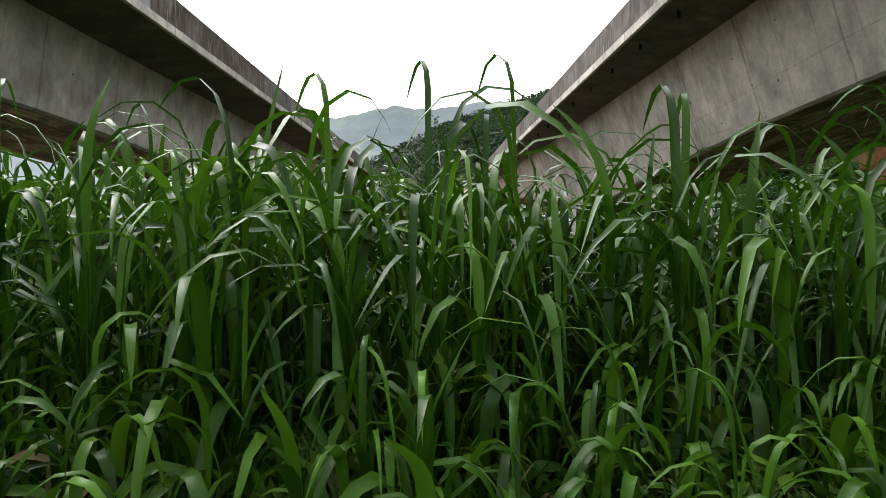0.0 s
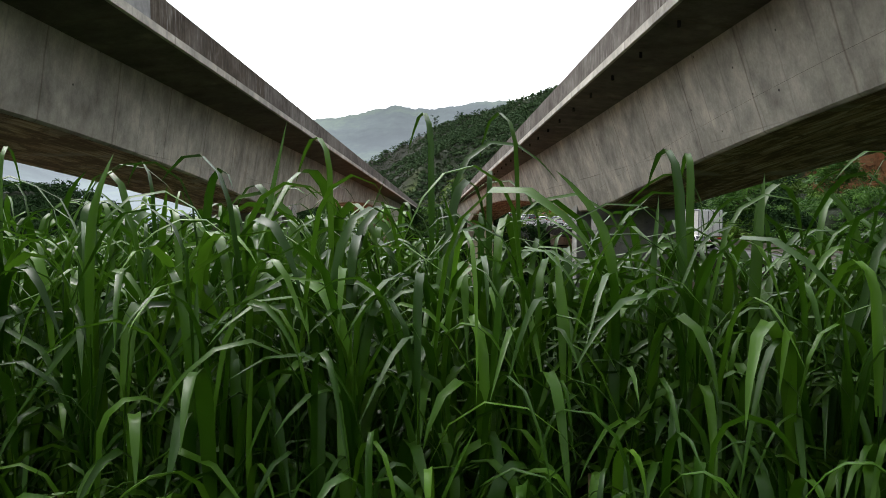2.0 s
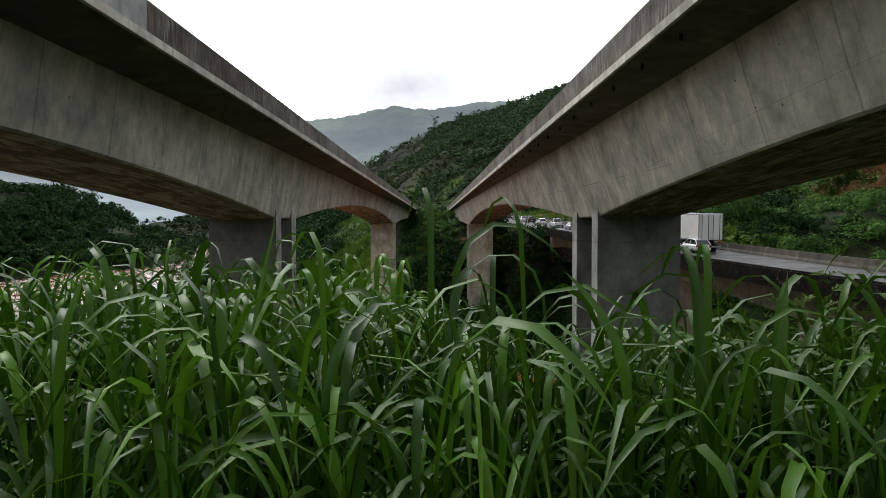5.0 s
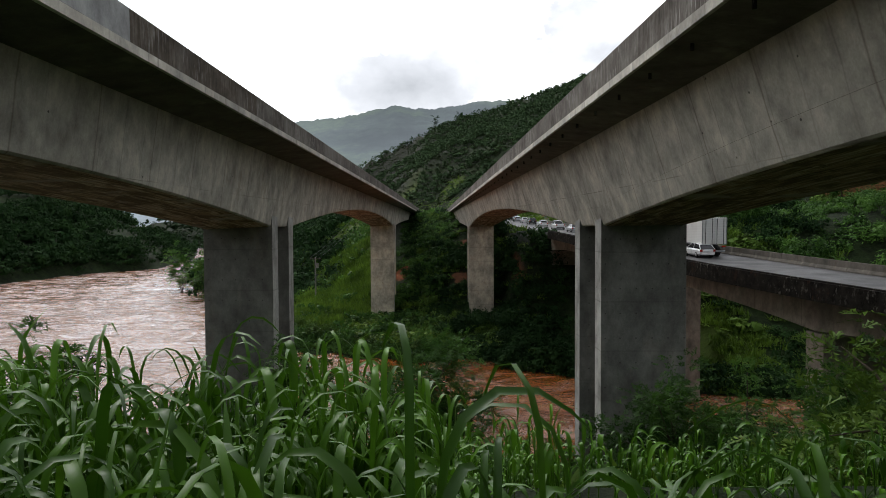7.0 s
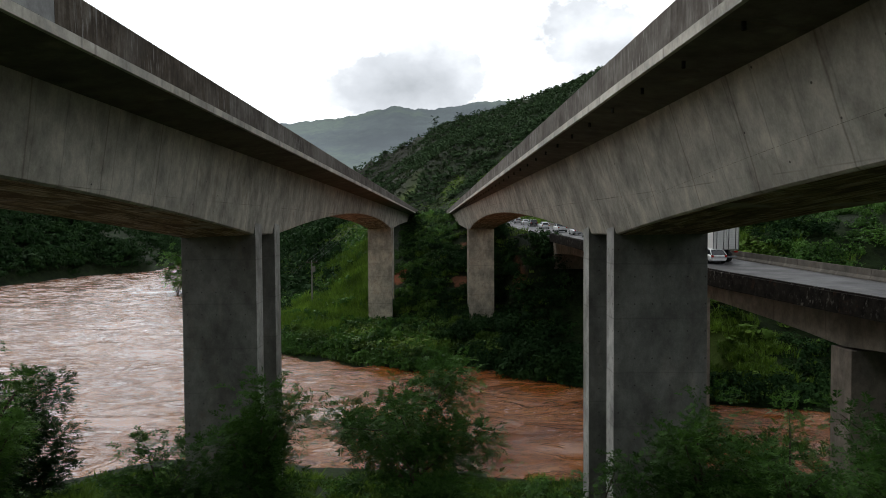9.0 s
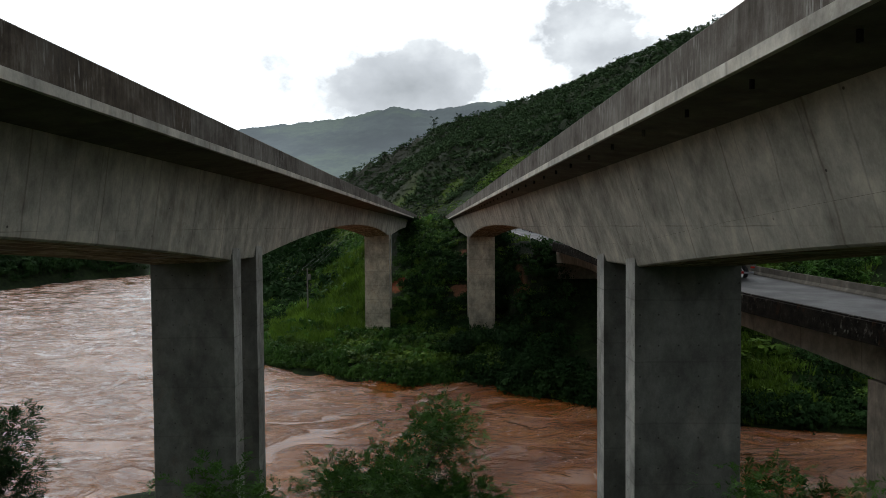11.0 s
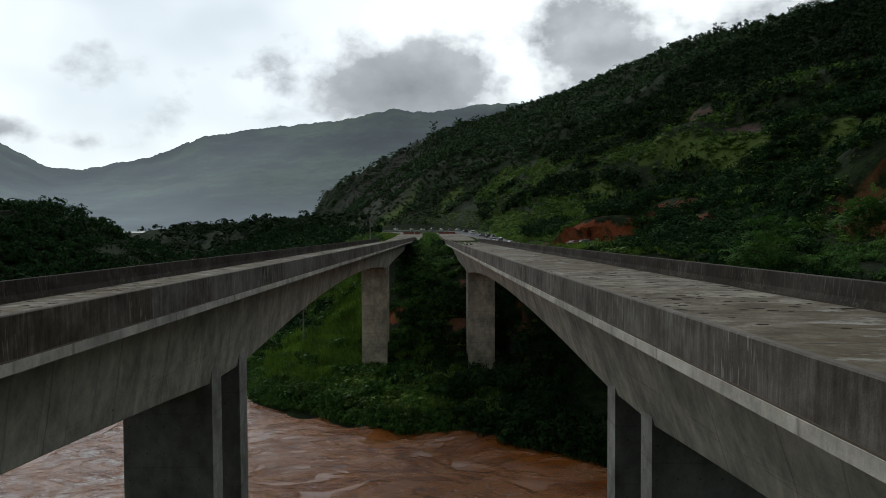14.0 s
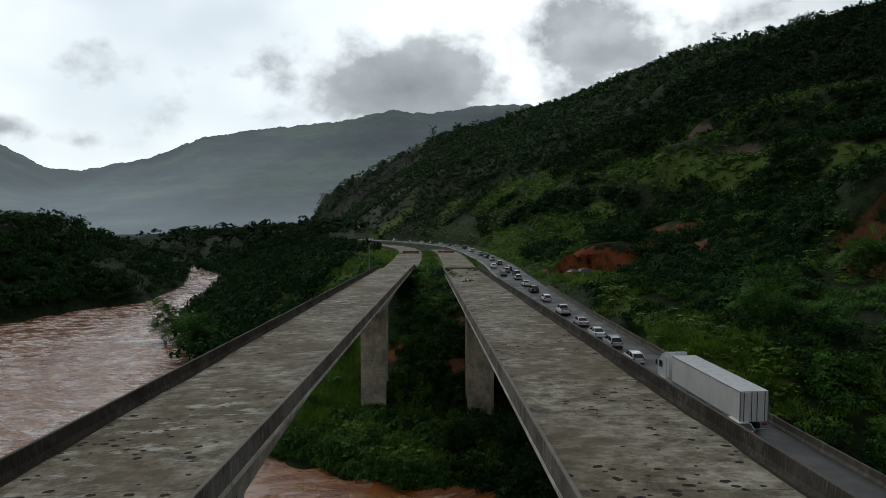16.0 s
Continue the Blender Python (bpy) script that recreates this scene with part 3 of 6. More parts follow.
def ground_material():
    s = Shade("ground_soil_and_turf", rough=0.95, spec=0.15)
    a, b = s.noise(0.03, 6, 0.6), s.noise(1.5, 5, 0.65)
    c = s.ramp(b, [(0.3, (0.006, 0.011, 0.004)), (0.5, (0.011, 0.019, 0.006)), (0.7, (0.022, 0.035, 0.01))])
    c = s.mix(s.ramp(a, [(0.45, 0.0), (0.66, 0.6)]), c, (0.022, 0.04, 0.01))
    c = s.mix(0.7, c, s.ramp(s.noise(0.35, 6, 0.7), [(0.35, 0.05), (0.65, 0.95)]), "OVERLAY")
    steep = s.ramp(s.up(), [(0.3, 1.0), (0.5, 0.0)])
    c = s.mix(s.math("MULTIPLY", steep, 0.85), c, s.ramp(b, [(0.3, (0.15, 0.055, 0.025)), (0.7, (0.3, 0.12, 0.05))]))
    # open grass on benches and verges
    for (cx, cy), (rx, ry) in MEADOWS:
        m = s.n.new("ShaderNodeVectorMath")
        m.operation = "SUBTRACT"
        s.l.new(s.pos, m.inputs[0])
        m.inputs[1].default_value = (cx, cy, 0)
        le = s.n.new("ShaderNodeVectorMath")
        le.operation = "LENGTH"
        s.l.new(s.scaled((1 / rx, 1 / ry, 0), m.outputs[0]), le.inputs[0])
        edge = s.math("ADD", le.outputs["Value"], s.math("MULTIPLY", s.math("SUBTRACT", s.noise(0.12, 4), 0.5), 1.0))
        c = s.mix(s.ramp(edge, [(0.7, 0.85), (1.0, 0.0)]), c, s.ramp(b, [(0.3, (0.046, 0.074, 0.013)), (0.7, (0.084, 0.124, 0.022))]))
    # dull thin scrub on the far end of the hill
    for (cx, cy), (rx, ry) in THIN:
        m = s.n.new("ShaderNodeVectorMath")
        m.operation = "SUBTRACT"
        s.l.new(s.pos, m.inputs[0])
        m.inputs[1].default_value = (cx, cy, 0)
        le = s.n.new("ShaderNodeVectorMath")
        le.operation = "LENGTH"
        s.l.new(s.scaled((1 / rx, 1 / ry, 0), m.outputs[0]), le.inputs[0])
        edge = s.math("ADD", le.outputs["Value"], s.math("MULTIPLY", s.math("SUBTRACT", s.noise(0.03, 5), 0.5), 0.9))
        c = s.mix(s.ramp(edge, [(0.7, 0.85), (1.05, 0.0)]), c, s.ramp(s.noise(0.2, 6, 0.7), [(0.35, (0.016, 0.02, 0.013)), (0.65, (0.036, 0.037, 0.026))]))
    # bare earth where the hill has been cut or has slipped
    for (cx, cy, cz), (rx, ry, rzz), tone in SCARS:
        m = s.n.new("ShaderNodeVectorMath")
        m.operation = "SUBTRACT"
        s.l.new(s.pos, m.inputs[0])
        m.inputs[1].default_value = (cx, cy, cz)
        q = s.scaled((1 / rx, 1 / ry, 1 / rzz), m.outputs[0])
        le = s.n.new("ShaderNodeVectorMath")
        le.operation = "LENGTH"
        s.l.new(q, le.inputs[0])
        edge = s.math("ADD", le.outputs["Value"], s.math("MULTIPLY", s.math("SUBTRACT", s.noise(0.22, 6, 0.65), 0.5), 2.4))
        c = s.mix(s.ramp(edge, [(0.75, 1.0), (0.95, 0.0)]), c, s.ramp(b, [(0.3, tuple(v * 0.55 for v in tone)), (0.7, tone)]))
    s.bump(b, 0.6, 0.3)
    return s.done(c)


# open grass: centre and half sizes in plan
MEADOWS = [
    ((88, 297), (7, 8)), ((95, 285), (7, 9)), ((100, 273), (7, 9)), ((105, 262), (7, 9)), ((110, 251), (6, 8)), ((122, 220), (5, 8)), ((125, 208), (5, 9)),
    ((70, 331), (5, 10)), ((81, 316), (6, 9)), ((104, 256), (7, 8)), ((50, 264), (7, 13)), ((55, 379), (8, 22)), ((7, 466), (9, 20)), ((36, 425), (12, 30)), ((-35, 545), (22, 36)), ((-60, 614), (24, 30)),
    ((38, 120), (6, 16)), ((44, 108), (6, 8)), ((35, 141), (4, 9)), ((36, 92), (6, 8)), ((-22.5, 153), (9.5, 34)), ((-26, 195), (8, 26)), ((-31, 226), (7, 20)),
    ((-24, 255), (9, 50)), ((-37, 331), (12, 46)), ((-3.5, 232), (5, 44)), ((13.5, 262), (3.5, 40)), ((28, 300), (7, 50)), ((64, 290), (7, 14)), ((90, 205), (9, 10)),
]

# thin scrub: centre and half sizes in plan
THIN = [((-30, 640), (60, 110)), ((-70, 880), (70, 190)), ((-100, 1120), (90, 130))]

# places of bare earth: centre, half sizes, colour
SCARS = [
    ((43, 200, 6), (14, 10, 8), (0.22, 0.062, 0.022)),
    ((100, 160, 12), (15, 9, 8), (0.19, 0.09, 0.04)),
    ((120, 328, 61), (8, 9, 5), (0.1, 0.066, 0.05)),
    ((116, 268, 46), (7, 16, 5), (0.075, 0.05, 0.04)),
    ((76, 222, 17.5), (5, 7, 3.5), (0.14, 0.055, 0.028)),
    ((70, 188, 11), (4, 7, 3.5), (0.14, 0.055, 0.028)),
    ((-9.3, 149.5, -7.5), (2.4, 4, 2.4), (0.26, 0.085, 0.035)),
    ((3.9, 136, -8), (2.6, 4, 2.6), (0.22, 0.1, 0.055)),
    ((4.6, 147.5, -1.5), (2.2, 4, 2.2), (0.2, 0.09, 0.05)),
    ((-9.8, 141, -10.8), (2, 2.5, 1.6), (0.17, 0.07, 0.035)),
    ((72, 232, 14), (8, 8, 4), (0.16, 0.06, 0.03)),
    ((71, 200, 12), (5, 9, 3.5), (0.15, 0.06, 0.03)),
    ((60, 214, 11), (5, 5, 3), (0.15, 0.055, 0.028)),
]


setting("ground", quads_mesh("ground", gv, gf, ground_material(), True), None, "green hilly valley ground with red soil patches")


def water_material():
    s = Shade("muddy_water", rough=0.2, spec=0.45)
    swirl = s.noise(1.0, 6, 0.6, (0.05, 0.085, 0), twist=2.6)
    ripple = s.noise(1.0, 11, 0.72, (0.3, 0.62, 0), twist=1.0)
    fine = s.noise(1.0, 8, 0.7, (0.9, 1.5, 0), twist=0.7)
    c = s.ramp(swirl, [(0.32, (0.16, 0.045, 0.006)), (0.5, (0.28, 0.09, 0.015)), (0.68, (0.37, 0.148, 0.036))])
    race = s.ramp(s.math("DIVIDE", s.math("ADD", s.math("ADD", s.axis(0), 35.0), s.math("MULTIPLY", s.noise(0.05, 3), 20.0)), 34.0), [(0.25, 1.0), (0.6, 0.36), (1.0, 0.05)])
    slick = s.ramp(s.noise(1.0, 5, 0.55, (0.075, 0.12, 0), twist=2.2), [(0.45, 0.0), (0.57, 1.0)])
    chop = s.ramp(slick, [(0.0, 1.0), (1.0, 0.14)])
    # pale mix paints sky glare on the main channel, along with broken water
    foam_glare = s.math("MULTIPLY", s.ramp(s.math("ADD", s.math("MULTIPLY", ripple, 0.6), s.math("MULTIPLY", fine, 0.4)), [(0.44, 0.0), (0.57, 0.85)]), s.math("MULTIPLY", race, chop))
    c = s.mix(foam_glare, c, (0.72, 0.66, 0.65))
    crest = s.math("MULTIPLY", s.ramp(s.noise(1.0, 8, 0.75, (0.12, 0.3, 0), twist=3.0), [(0.62, 0.0), (0.7, 0.6)]), s.ramp(fine, [(0.42, 0.0), (0.55, 1.0)]))
    c = s.mix(crest, c, (0.55, 0.36, 0.24))
    c = s.mix(s.ramp(ripple, [(0.37, 0.75), (0.46, 0.0)]), c, (0.12, 0.046, 0.02))
    c = s.mix(s.math("MULTIPLY", slick, 0.5), c, (0.17, 0.052, 0.009))
    s.bump(s.math("MULTIPLY", s.math("ADD", ripple, s.math("MULTIPLY", fine, 0.35)), chop), 0.75, 0.7)
    return s.done(c, s.mix(slick, s.ramp(fine, [(0.4, 0.1), (0.66, 0.32)]), (0.06, 0.06, 0.06)))


# the river's surface, with standing waves as real relief
wx, wy = spaced(-520, 150, -20, 1.5, 1.05), spaced(-300, 960, 90, 1.25, 1.04)
WX, WY = np.meshgrid(wx, wy)
still = 0.5 + 1.0 * ease(-0.12, 0.15, fbm(WX, WY, 22, 2, 44))
wz = WATER + still * (0.8 * fbm(WX + 0.4 * WY, WY, 6, 3, 31) + 0.8 * fbm(WX * 0.55 - 0.2 * WY, WY, 4.5, 2, 40))
wv = np.stack([WX, WY, wz], axis=-1).reshape(-1, 3)
idx = np.arange(wv.shape[0]).reshape(WX.shape)
wf = np.stack([idx[:-1, :-1], idx[:-1, 1:], idx[1:, 1:], idx[1:, :-1]], axis=-1).reshape(-1, 4)
setting("water", quads_mesh("water", wv, wf, water_material(), True), None, "muddy brown river in flood with rough ripples")


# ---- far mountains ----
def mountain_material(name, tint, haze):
    """Distant forest, a plain backdrop; the damp air's haze is painted as emission."""
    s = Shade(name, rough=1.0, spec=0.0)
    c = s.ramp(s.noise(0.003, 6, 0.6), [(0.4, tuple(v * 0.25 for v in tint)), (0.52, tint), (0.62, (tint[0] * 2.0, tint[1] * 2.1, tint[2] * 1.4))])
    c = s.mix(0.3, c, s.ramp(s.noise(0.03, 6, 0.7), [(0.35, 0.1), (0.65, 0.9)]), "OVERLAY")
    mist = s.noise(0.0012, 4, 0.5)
    # the painted haze glows stronger towards the foot
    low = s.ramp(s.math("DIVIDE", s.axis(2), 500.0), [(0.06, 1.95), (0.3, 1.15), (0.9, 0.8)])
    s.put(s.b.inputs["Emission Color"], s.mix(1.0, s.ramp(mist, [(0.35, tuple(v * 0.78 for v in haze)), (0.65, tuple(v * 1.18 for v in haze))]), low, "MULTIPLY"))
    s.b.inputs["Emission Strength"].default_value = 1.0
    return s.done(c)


def mountain(name, crest, near, far, material, label, seed):
    """A range: crest as (azimuth, elevation) degrees seen from the valley, from its foot at near to its crest at far metres."""
    az = np.linspace(crest[0][0], crest[-1][0], 700)
    el = np.interp(az, [p[0] for p in crest], [p[1] for p in crest]) + 0.25 * fbm(az * 10, az * 0, 6, 4, seed) + 0.12 * fbm(az * 10, az * 0 + 3, 1.0, 3, seed + 1)
    rows, steps = [], 46
    for k in range(steps + 1):
        u = k / steps
        r = near + (far - near) * u
        h = np.tan(np.radians(el)) * far
        z = 4 + h * u ** 1.25 + fbm(az * 40, r + 0 * az, 520, 4, seed + 3) * 0.16 * h * u * (1 - u) * 2.2
        if k == steps:
            z = h
        rows.append(np.stack([r * np.sin(np.radians(az)), r * np.cos(np.radians(az)), z], axis=-1))
    v = np.array(rows)
    idx = np.arange(v.shape[0] * v.shape[1]).reshape(v.shape[:2])
    f = np.stack([idx[:-1, :-1], idx[:-1, 1:], idx[1:, 1:], idx[1:, :-1]], axis=-1).reshape(-1, 4)
    return setting(name, quads_mesh(name, v.reshape(-1, 3), f, material, True), None, label, "mountain")


mountain("backdrop_far_range", [(-75, 9), (-55, 8), (-42, 7.2), (-33, 6.4), (-29.5, 4.6), (-27.5, 4.6), (-23, 5.6), (-19, 7.4), (-16, 8.0), (-8, 9.0), (-4, 9.9), (-1, 9.6), (3, 10.2), (7, 10.3), (14, 9.0), (30, 8)], 1500, 2900, mountain_material("hazed_far_range_forest", (0.028, 0.038, 0.03), (0.118, 0.136, 0.153)), "hazy blue-green forested mountain range", 61)


# ---- the twin motorway bridges ----
M_JOINT = plain("joint_dirt", (0.09, 0.07, 0.05), 0.95)
M_DIRT = plain("damp_dirt", (0.05, 0.042, 0.028), 0.95, 0, 0.1, 0.3, 5)
# both bridges run on unseen behind the start, lengthened to block light there
Y0, Y1 = -50.0, 200.0


PIER_DEPTHS = (4.65, 4.15)


class Line:
    """The plan of one bridge: centre line, levels and supports."""

    def __init__(self, x0, slope, top, grade, piers, inner, half, fall, shift, box_half, lean):
        self.x0, self.slope, self.top, self.grade, self.piers, self.inner = x0, slope, top, grade, piers, inner
        self.half, self.fall, self.shift, self.box_half, self.lean = half, fall, shift, box_half, lean

    def x(self, y):
        return self.x0 + self.slope * y

    def deck(self, y):
        """Level of the deck's top on the centre line."""
        return self.top + self.grade * y

    def at(self, y, u, below=0.0):
        """The point u metres right of the centre line and below the deck's top."""
        return Vector((self.x(y) + u, y - u * self.slope, self.deck(y) + self.fall * u - below))

    def depth(self, y):
        """Depth of the girder: deep over the piers, shallow at mid-span."""
        (a0, a1), (b0, b1) = self.piers
        near, far = PIER_DEPTHS
        if a0 <= y <= a1:
            return near
        if b0 <= y <= b1:
            return far
        if y < a0:
            s = min((a0 - y) / 28.0, 1.0)
            return 2.92 + (near - 2.92) * (1 - s) ** 1.5
        if y > b1:
            s = (y - b1) / (Y1 - b1)
            return 2.3 + (far - 2.3) * (1 - s) ** 2
        s = (y - a1) / (b0 - a1)
        return 2.45 + ((near if s < 0.5 else far) - 2.45) * abs(1 - 2 * s) ** 2

    def between(self, y, pair):
        """A value that the two supports fix, carried along the bridge."""
        (a0, a1), (b0, b1) = self.piers
        return float(np.interp(y, [(a0 + a1) / 2, (b0 + b1) / 2], pair))


LEFT = Line(-13.6, 0.008, 7.48, -0.0052, ((43.7, 49.4), (135.0, 140.5)), 1, 5.15, 0.04, (0.34, 0.5), (2.05, 2.17), 0.16)
RIGHT = Line(11.05, -0.027, 7.6, -0.0078, ((36.5, 42.7), (125.0, 130.5)), -1, 4.96, 0.004, (0.41, -0.74), (2.12, 2.1), 0.32)


def stations(line, step):
    ys = list(np.arange(Y0, Y1 + 0.01, step)) + [p for q in line.piers for p in q]
    return sorted(set(round(float(y), 3) for y in ys))


def web(line, y, below):
    """Half width of the box at that depth under the deck: its webs lean in."""
    return line.between(y, line.box_half) + line.lean * (line.between(y, PIER_DEPTHS) - below)


def bridge(line, label):
    root = thing("motorway_bridge", (line.x(80), 80, WATER), label, "bridge", "twin bridges")
    ys = stations(line, 2.0)
    HALF = line.half
    # slab with tapering cantilevers
    ring = [(-HALF + 0.02, 0.03), (HALF - 0.02, 0.03), (HALF - 0.02, 0.26), (3.0, 0.47), (-3.0, 0.47), (-HALF + 0.02, 0.26)]
    part("deck_slab", sweep([[line.at(y, u, d) for u, d in ring] for y in ys]), M_SOFFIT_SHADED, root)
    part("deck_surface", sweep([[line.at(y, u, d) for u, d in ((-HALF + 0.42, -0.012), (HALF - 0.42, -0.012), (HALF - 0.42, 0.03), (-HALF + 0.42, 0.03))] for y in ys]), M_DECK, root, "worn wet concrete deck with dark pock marks")
    for side in (-1, 1):
        rim = [(HALF - 0.45, 0.0), (HALF + 0.03, 0.0), (HALF + 0.03, 0.25), (HALF - 0.02, 0.265), (HALF - 0.3, 0.265)]
        part("slab_edge", sweep([[line.at(y, side * u, d) for u, d in rim] for y in ys]), M_EDGE, root, "pale concrete edge beam")
        # ragged mortar line between edge beam and parapet
        rag = []
        for y in np.arange(Y0, Y1, 0.35):
            h = 0.03 + 0.05 * abs(float(fbm(y, side * 3.0 + line.x0, 1.4, 3, 19))) * 2
            e = 0.012 + 0.03 * abs(float(fbm(y, side * 7.0 + line.x0, 0.9, 2, 23)))
            rag.append([line.at(y, side * u, d) for u, d in ((HALF - 0.03, -h), (HALF - 0.02 + e, -h * 0.6), (HALF - 0.01 + e, 0.004), (HALF - 0.03, 0.004))])
        part("mortar_line", sweep(rag), M_JOINT, root, "ragged dark mortar line")
        # dirt along the parapet's foot
        dirt = []
        for y in np.arange(4.0, Y1, 0.5):
            w = 0.06 + 0.5 * max(0.0, 0.18 + float(fbm(y, side * 11.0 + line.x0, 5.0, 4, 29)))
            dirt.append([line.at(y, side * u, d) for u, d in ((HALF - 0.38, -0.03), (HALF - 0.42 - w, -0.0135), (HALF - 0.42 - w, 0.01), (HALF - 0.38, 0.01))])
        part("dirt_strip", sweep(dirt), M_DIRT, root, "dark damp dirt along the parapet's foot")
    # box girder
    rings = []
    for y in ys:
        d = line.depth(y)
        a, b, o = web(line, y, 0.45), web(line, y, d), line.between(y, line.shift)
        rings.append([line.at(y, u + o, e) for u, e in ((-a, 0.45), (a, 0.45), (b + 0.03, d - 0.06), (b - 0.05, d), (-b + 0.05, d), (-b - 0.03, d - 0.06))])
    part("box_girder", sweep(rings), M_GIRDER, root)
    skin = []
    for y in ys:
        d, o = line.depth(y), line.between(y, line.shift)
        b = web(line, y, d) - 0.1
        skin.append([line.at(y, u + o, d + e) for u, e in ((-b, 0.004), (b, 0.004), (b, 0.012), (-b, 0.012))])
    part("soffit", sweep(skin), M_FORM, root, "brown board-marked underside")
    # the pour joint that runs along the webs above the soffit
    for side in (-1, 1):
        joint = []
        for y in ys:
            d, o = line.depth(y) - 0.95, line.between(y, line.shift)
            a = web(line, y, d)
            joint.append([line.at(y, side * (a + e) + o, d + h) for e, h in ((-0.02, -0.012), (0.004, -0.012), (0.006, 0.012), (-0.02, 0.012))])
        part("pour_joint", sweep(joint), M_JOINT, root, "dark pour joint")
    # parapets, cast in lengths with open joints
    for side in (-1, 1):
        y = Y0
        while y < Y1 - 1:
            e = min(y + 6.0, Y1)
            if side == line.inner and line is LEFT and y < 19.3 < e:
                e = 19.3
            shape = [(HALF - 0.02, 0.0), (HALF - 0.03, -0.92), (HALF - 0.06, -0.95), (HALF - 0.2, -0.95), (HALF - 0.23, -0.92), (HALF - 0.28, -0.3), (HALF - 0.42, 0.0)]
            new_one = side == line.inner and line is LEFT and e <= 19.31
            ps = [y + 0.006, (y + e) / 2, e - 0.006]
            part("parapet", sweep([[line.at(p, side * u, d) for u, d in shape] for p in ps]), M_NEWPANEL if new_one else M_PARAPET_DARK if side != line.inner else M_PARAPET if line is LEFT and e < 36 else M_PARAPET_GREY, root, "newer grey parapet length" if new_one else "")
            y = e
    # twin-blade piers
    for a, b in line.piers:
        for y0, y1 in ((a, a + 1.4), (b - 1.4, b)):
            ym = (y0 + y1) / 2
            deep = line.between(ym, PIER_DEPTHS)
            w = web(line, ym, deep)
            cx = line.x(ym) + line.between(ym, line.shift)
            foot = float(land(line.x(ym), ym)) - 1.5
            bm = bmesh.new()
            lo, hi = foot, line.deck(ym) - deep + 0.1
            box(bm, (cx - line.inner * 0.06, ym, (lo + hi) / 2), (2 * w + 0.12, 1.3, hi - lo), 0.04)
            blade = part("pier_blade", bm, M_PIER_SHADED if a < 80 else M_PIER_LIT, root)
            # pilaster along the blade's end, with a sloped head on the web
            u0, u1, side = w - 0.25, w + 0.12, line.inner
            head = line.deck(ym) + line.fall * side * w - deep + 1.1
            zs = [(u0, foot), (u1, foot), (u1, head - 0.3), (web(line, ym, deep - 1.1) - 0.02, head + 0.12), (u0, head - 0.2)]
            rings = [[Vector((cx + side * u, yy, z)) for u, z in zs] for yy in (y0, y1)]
            rib = part("pilaster", sweep(rings), M_PILASTER_LIT, blade, "concrete pilaster, side painted as lit and front as shaded, sloped head")
            rib.data.materials.append(M_PIER_SHADED if a < 80 else M_PIER_LIT)
            # front and rear faces take the darker pier tone for their shade
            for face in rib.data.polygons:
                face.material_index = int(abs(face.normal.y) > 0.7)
    # drain pipes under the inner cantilever of the bridge that has them
    if line.inner < 0:
        for k in range(-9, 40):
            p = line.at(21.1 + 3.15 * k, line.inner * (HALF - 0.5), 0.26)
            part("drain_pipe", tube(bmesh.new(), p + Vector((0, 0, 0.05)), p - Vector((0, 0, 0.22)), 0.05, n=8), M_STAINED, root, "short black drain pipe")
    return root


BRIDGE_LEFT = bridge(LEFT, "grey concrete box-girder bridge on twin-blade piers, older stained parapet")
BRIDGE_RIGHT = bridge(RIGHT, "grey concrete box-girder bridge on twin-blade piers, streaked parapet, open deck")


# ---- roads ----
def asphalt():
    s = Shade("wet_asphalt", rough=0.7, spec=0.3)
    c = s.ramp(s.noise(0.25, 6, 0.6), [(0.3, (0.04, 0.04, 0.042)), (0.7, (0.085, 0.083, 0.08))])
    c = s.mix(0.3, c, s.ramp(s.noise(18, 3), [(0.3, 0.1), (0.7, 0.9)]), "OVERLAY")
    s.bump(s.noise(30, 3), 0.3, 0.01)
    return s.done(c, s.ramp(s.noise(0.3, 4), [(0.35, 0.5), (0.65, 0.8)]))


M_ASPHALT = asphalt()
M_WHITE = plain("road_paint_white", (0.6, 0.6, 0.57), 0.6)


def strip(table, zf, u0, u1, lift, ya, yb, thick=0.0, step=3.0):
    """A band along a road: between u0 and u1 metres right of its line."""
    ys = np.arange(ya, yb + 0.1, step)
    rings = []
    for y in ys:
        x = float(curve(y, table))
        sl = (float(curve(y + 2, table)) - float(curve(y - 2, table))) / 4
        n = Vector((1, -sl, 0)).normalized()
        z = float(zf(y)) + lift
        p, q = Vector((x, y, z)) + n * u0, Vector((x, y, z)) + n * u1
        t = max(thick, 0.001)
        rings.append([p, q, q - Vector((0, 0, t)), p - Vector((0, 0, t))])
    return sweep(rings)


def left_z(y):
    return np.interp(y, [200, 265], [6.44, 7.47])


setting("road_highway", strip(ROAD, road_z, -5.0, 5.0, 0.0, -60, 700, 0.3), M_ASPHALT, "wet grey two-lane asphalt highway", "road")
for u, m in ((-4.4, M_WHITE),):
    setting("road_line", strip(ROAD, road_z, u - 0.06, u + 0.06, 0.006, -60, 420, 0.004), m, "painted line on the highway", "road line")
setting("road_new_left", strip(LEFT_ROAD, left_z, -4.6, 4.6, 0.0, 200.2, 275, 0.4), M_DECK, "pale unfinished concrete approach road", "road")
setting("road_new_left", strip(LEFT_ROAD, left_z, -4.6, 4.6, 0.02, 275, 700, 0.4), M_DECK, "pale unfinished road that curves away left", "road")
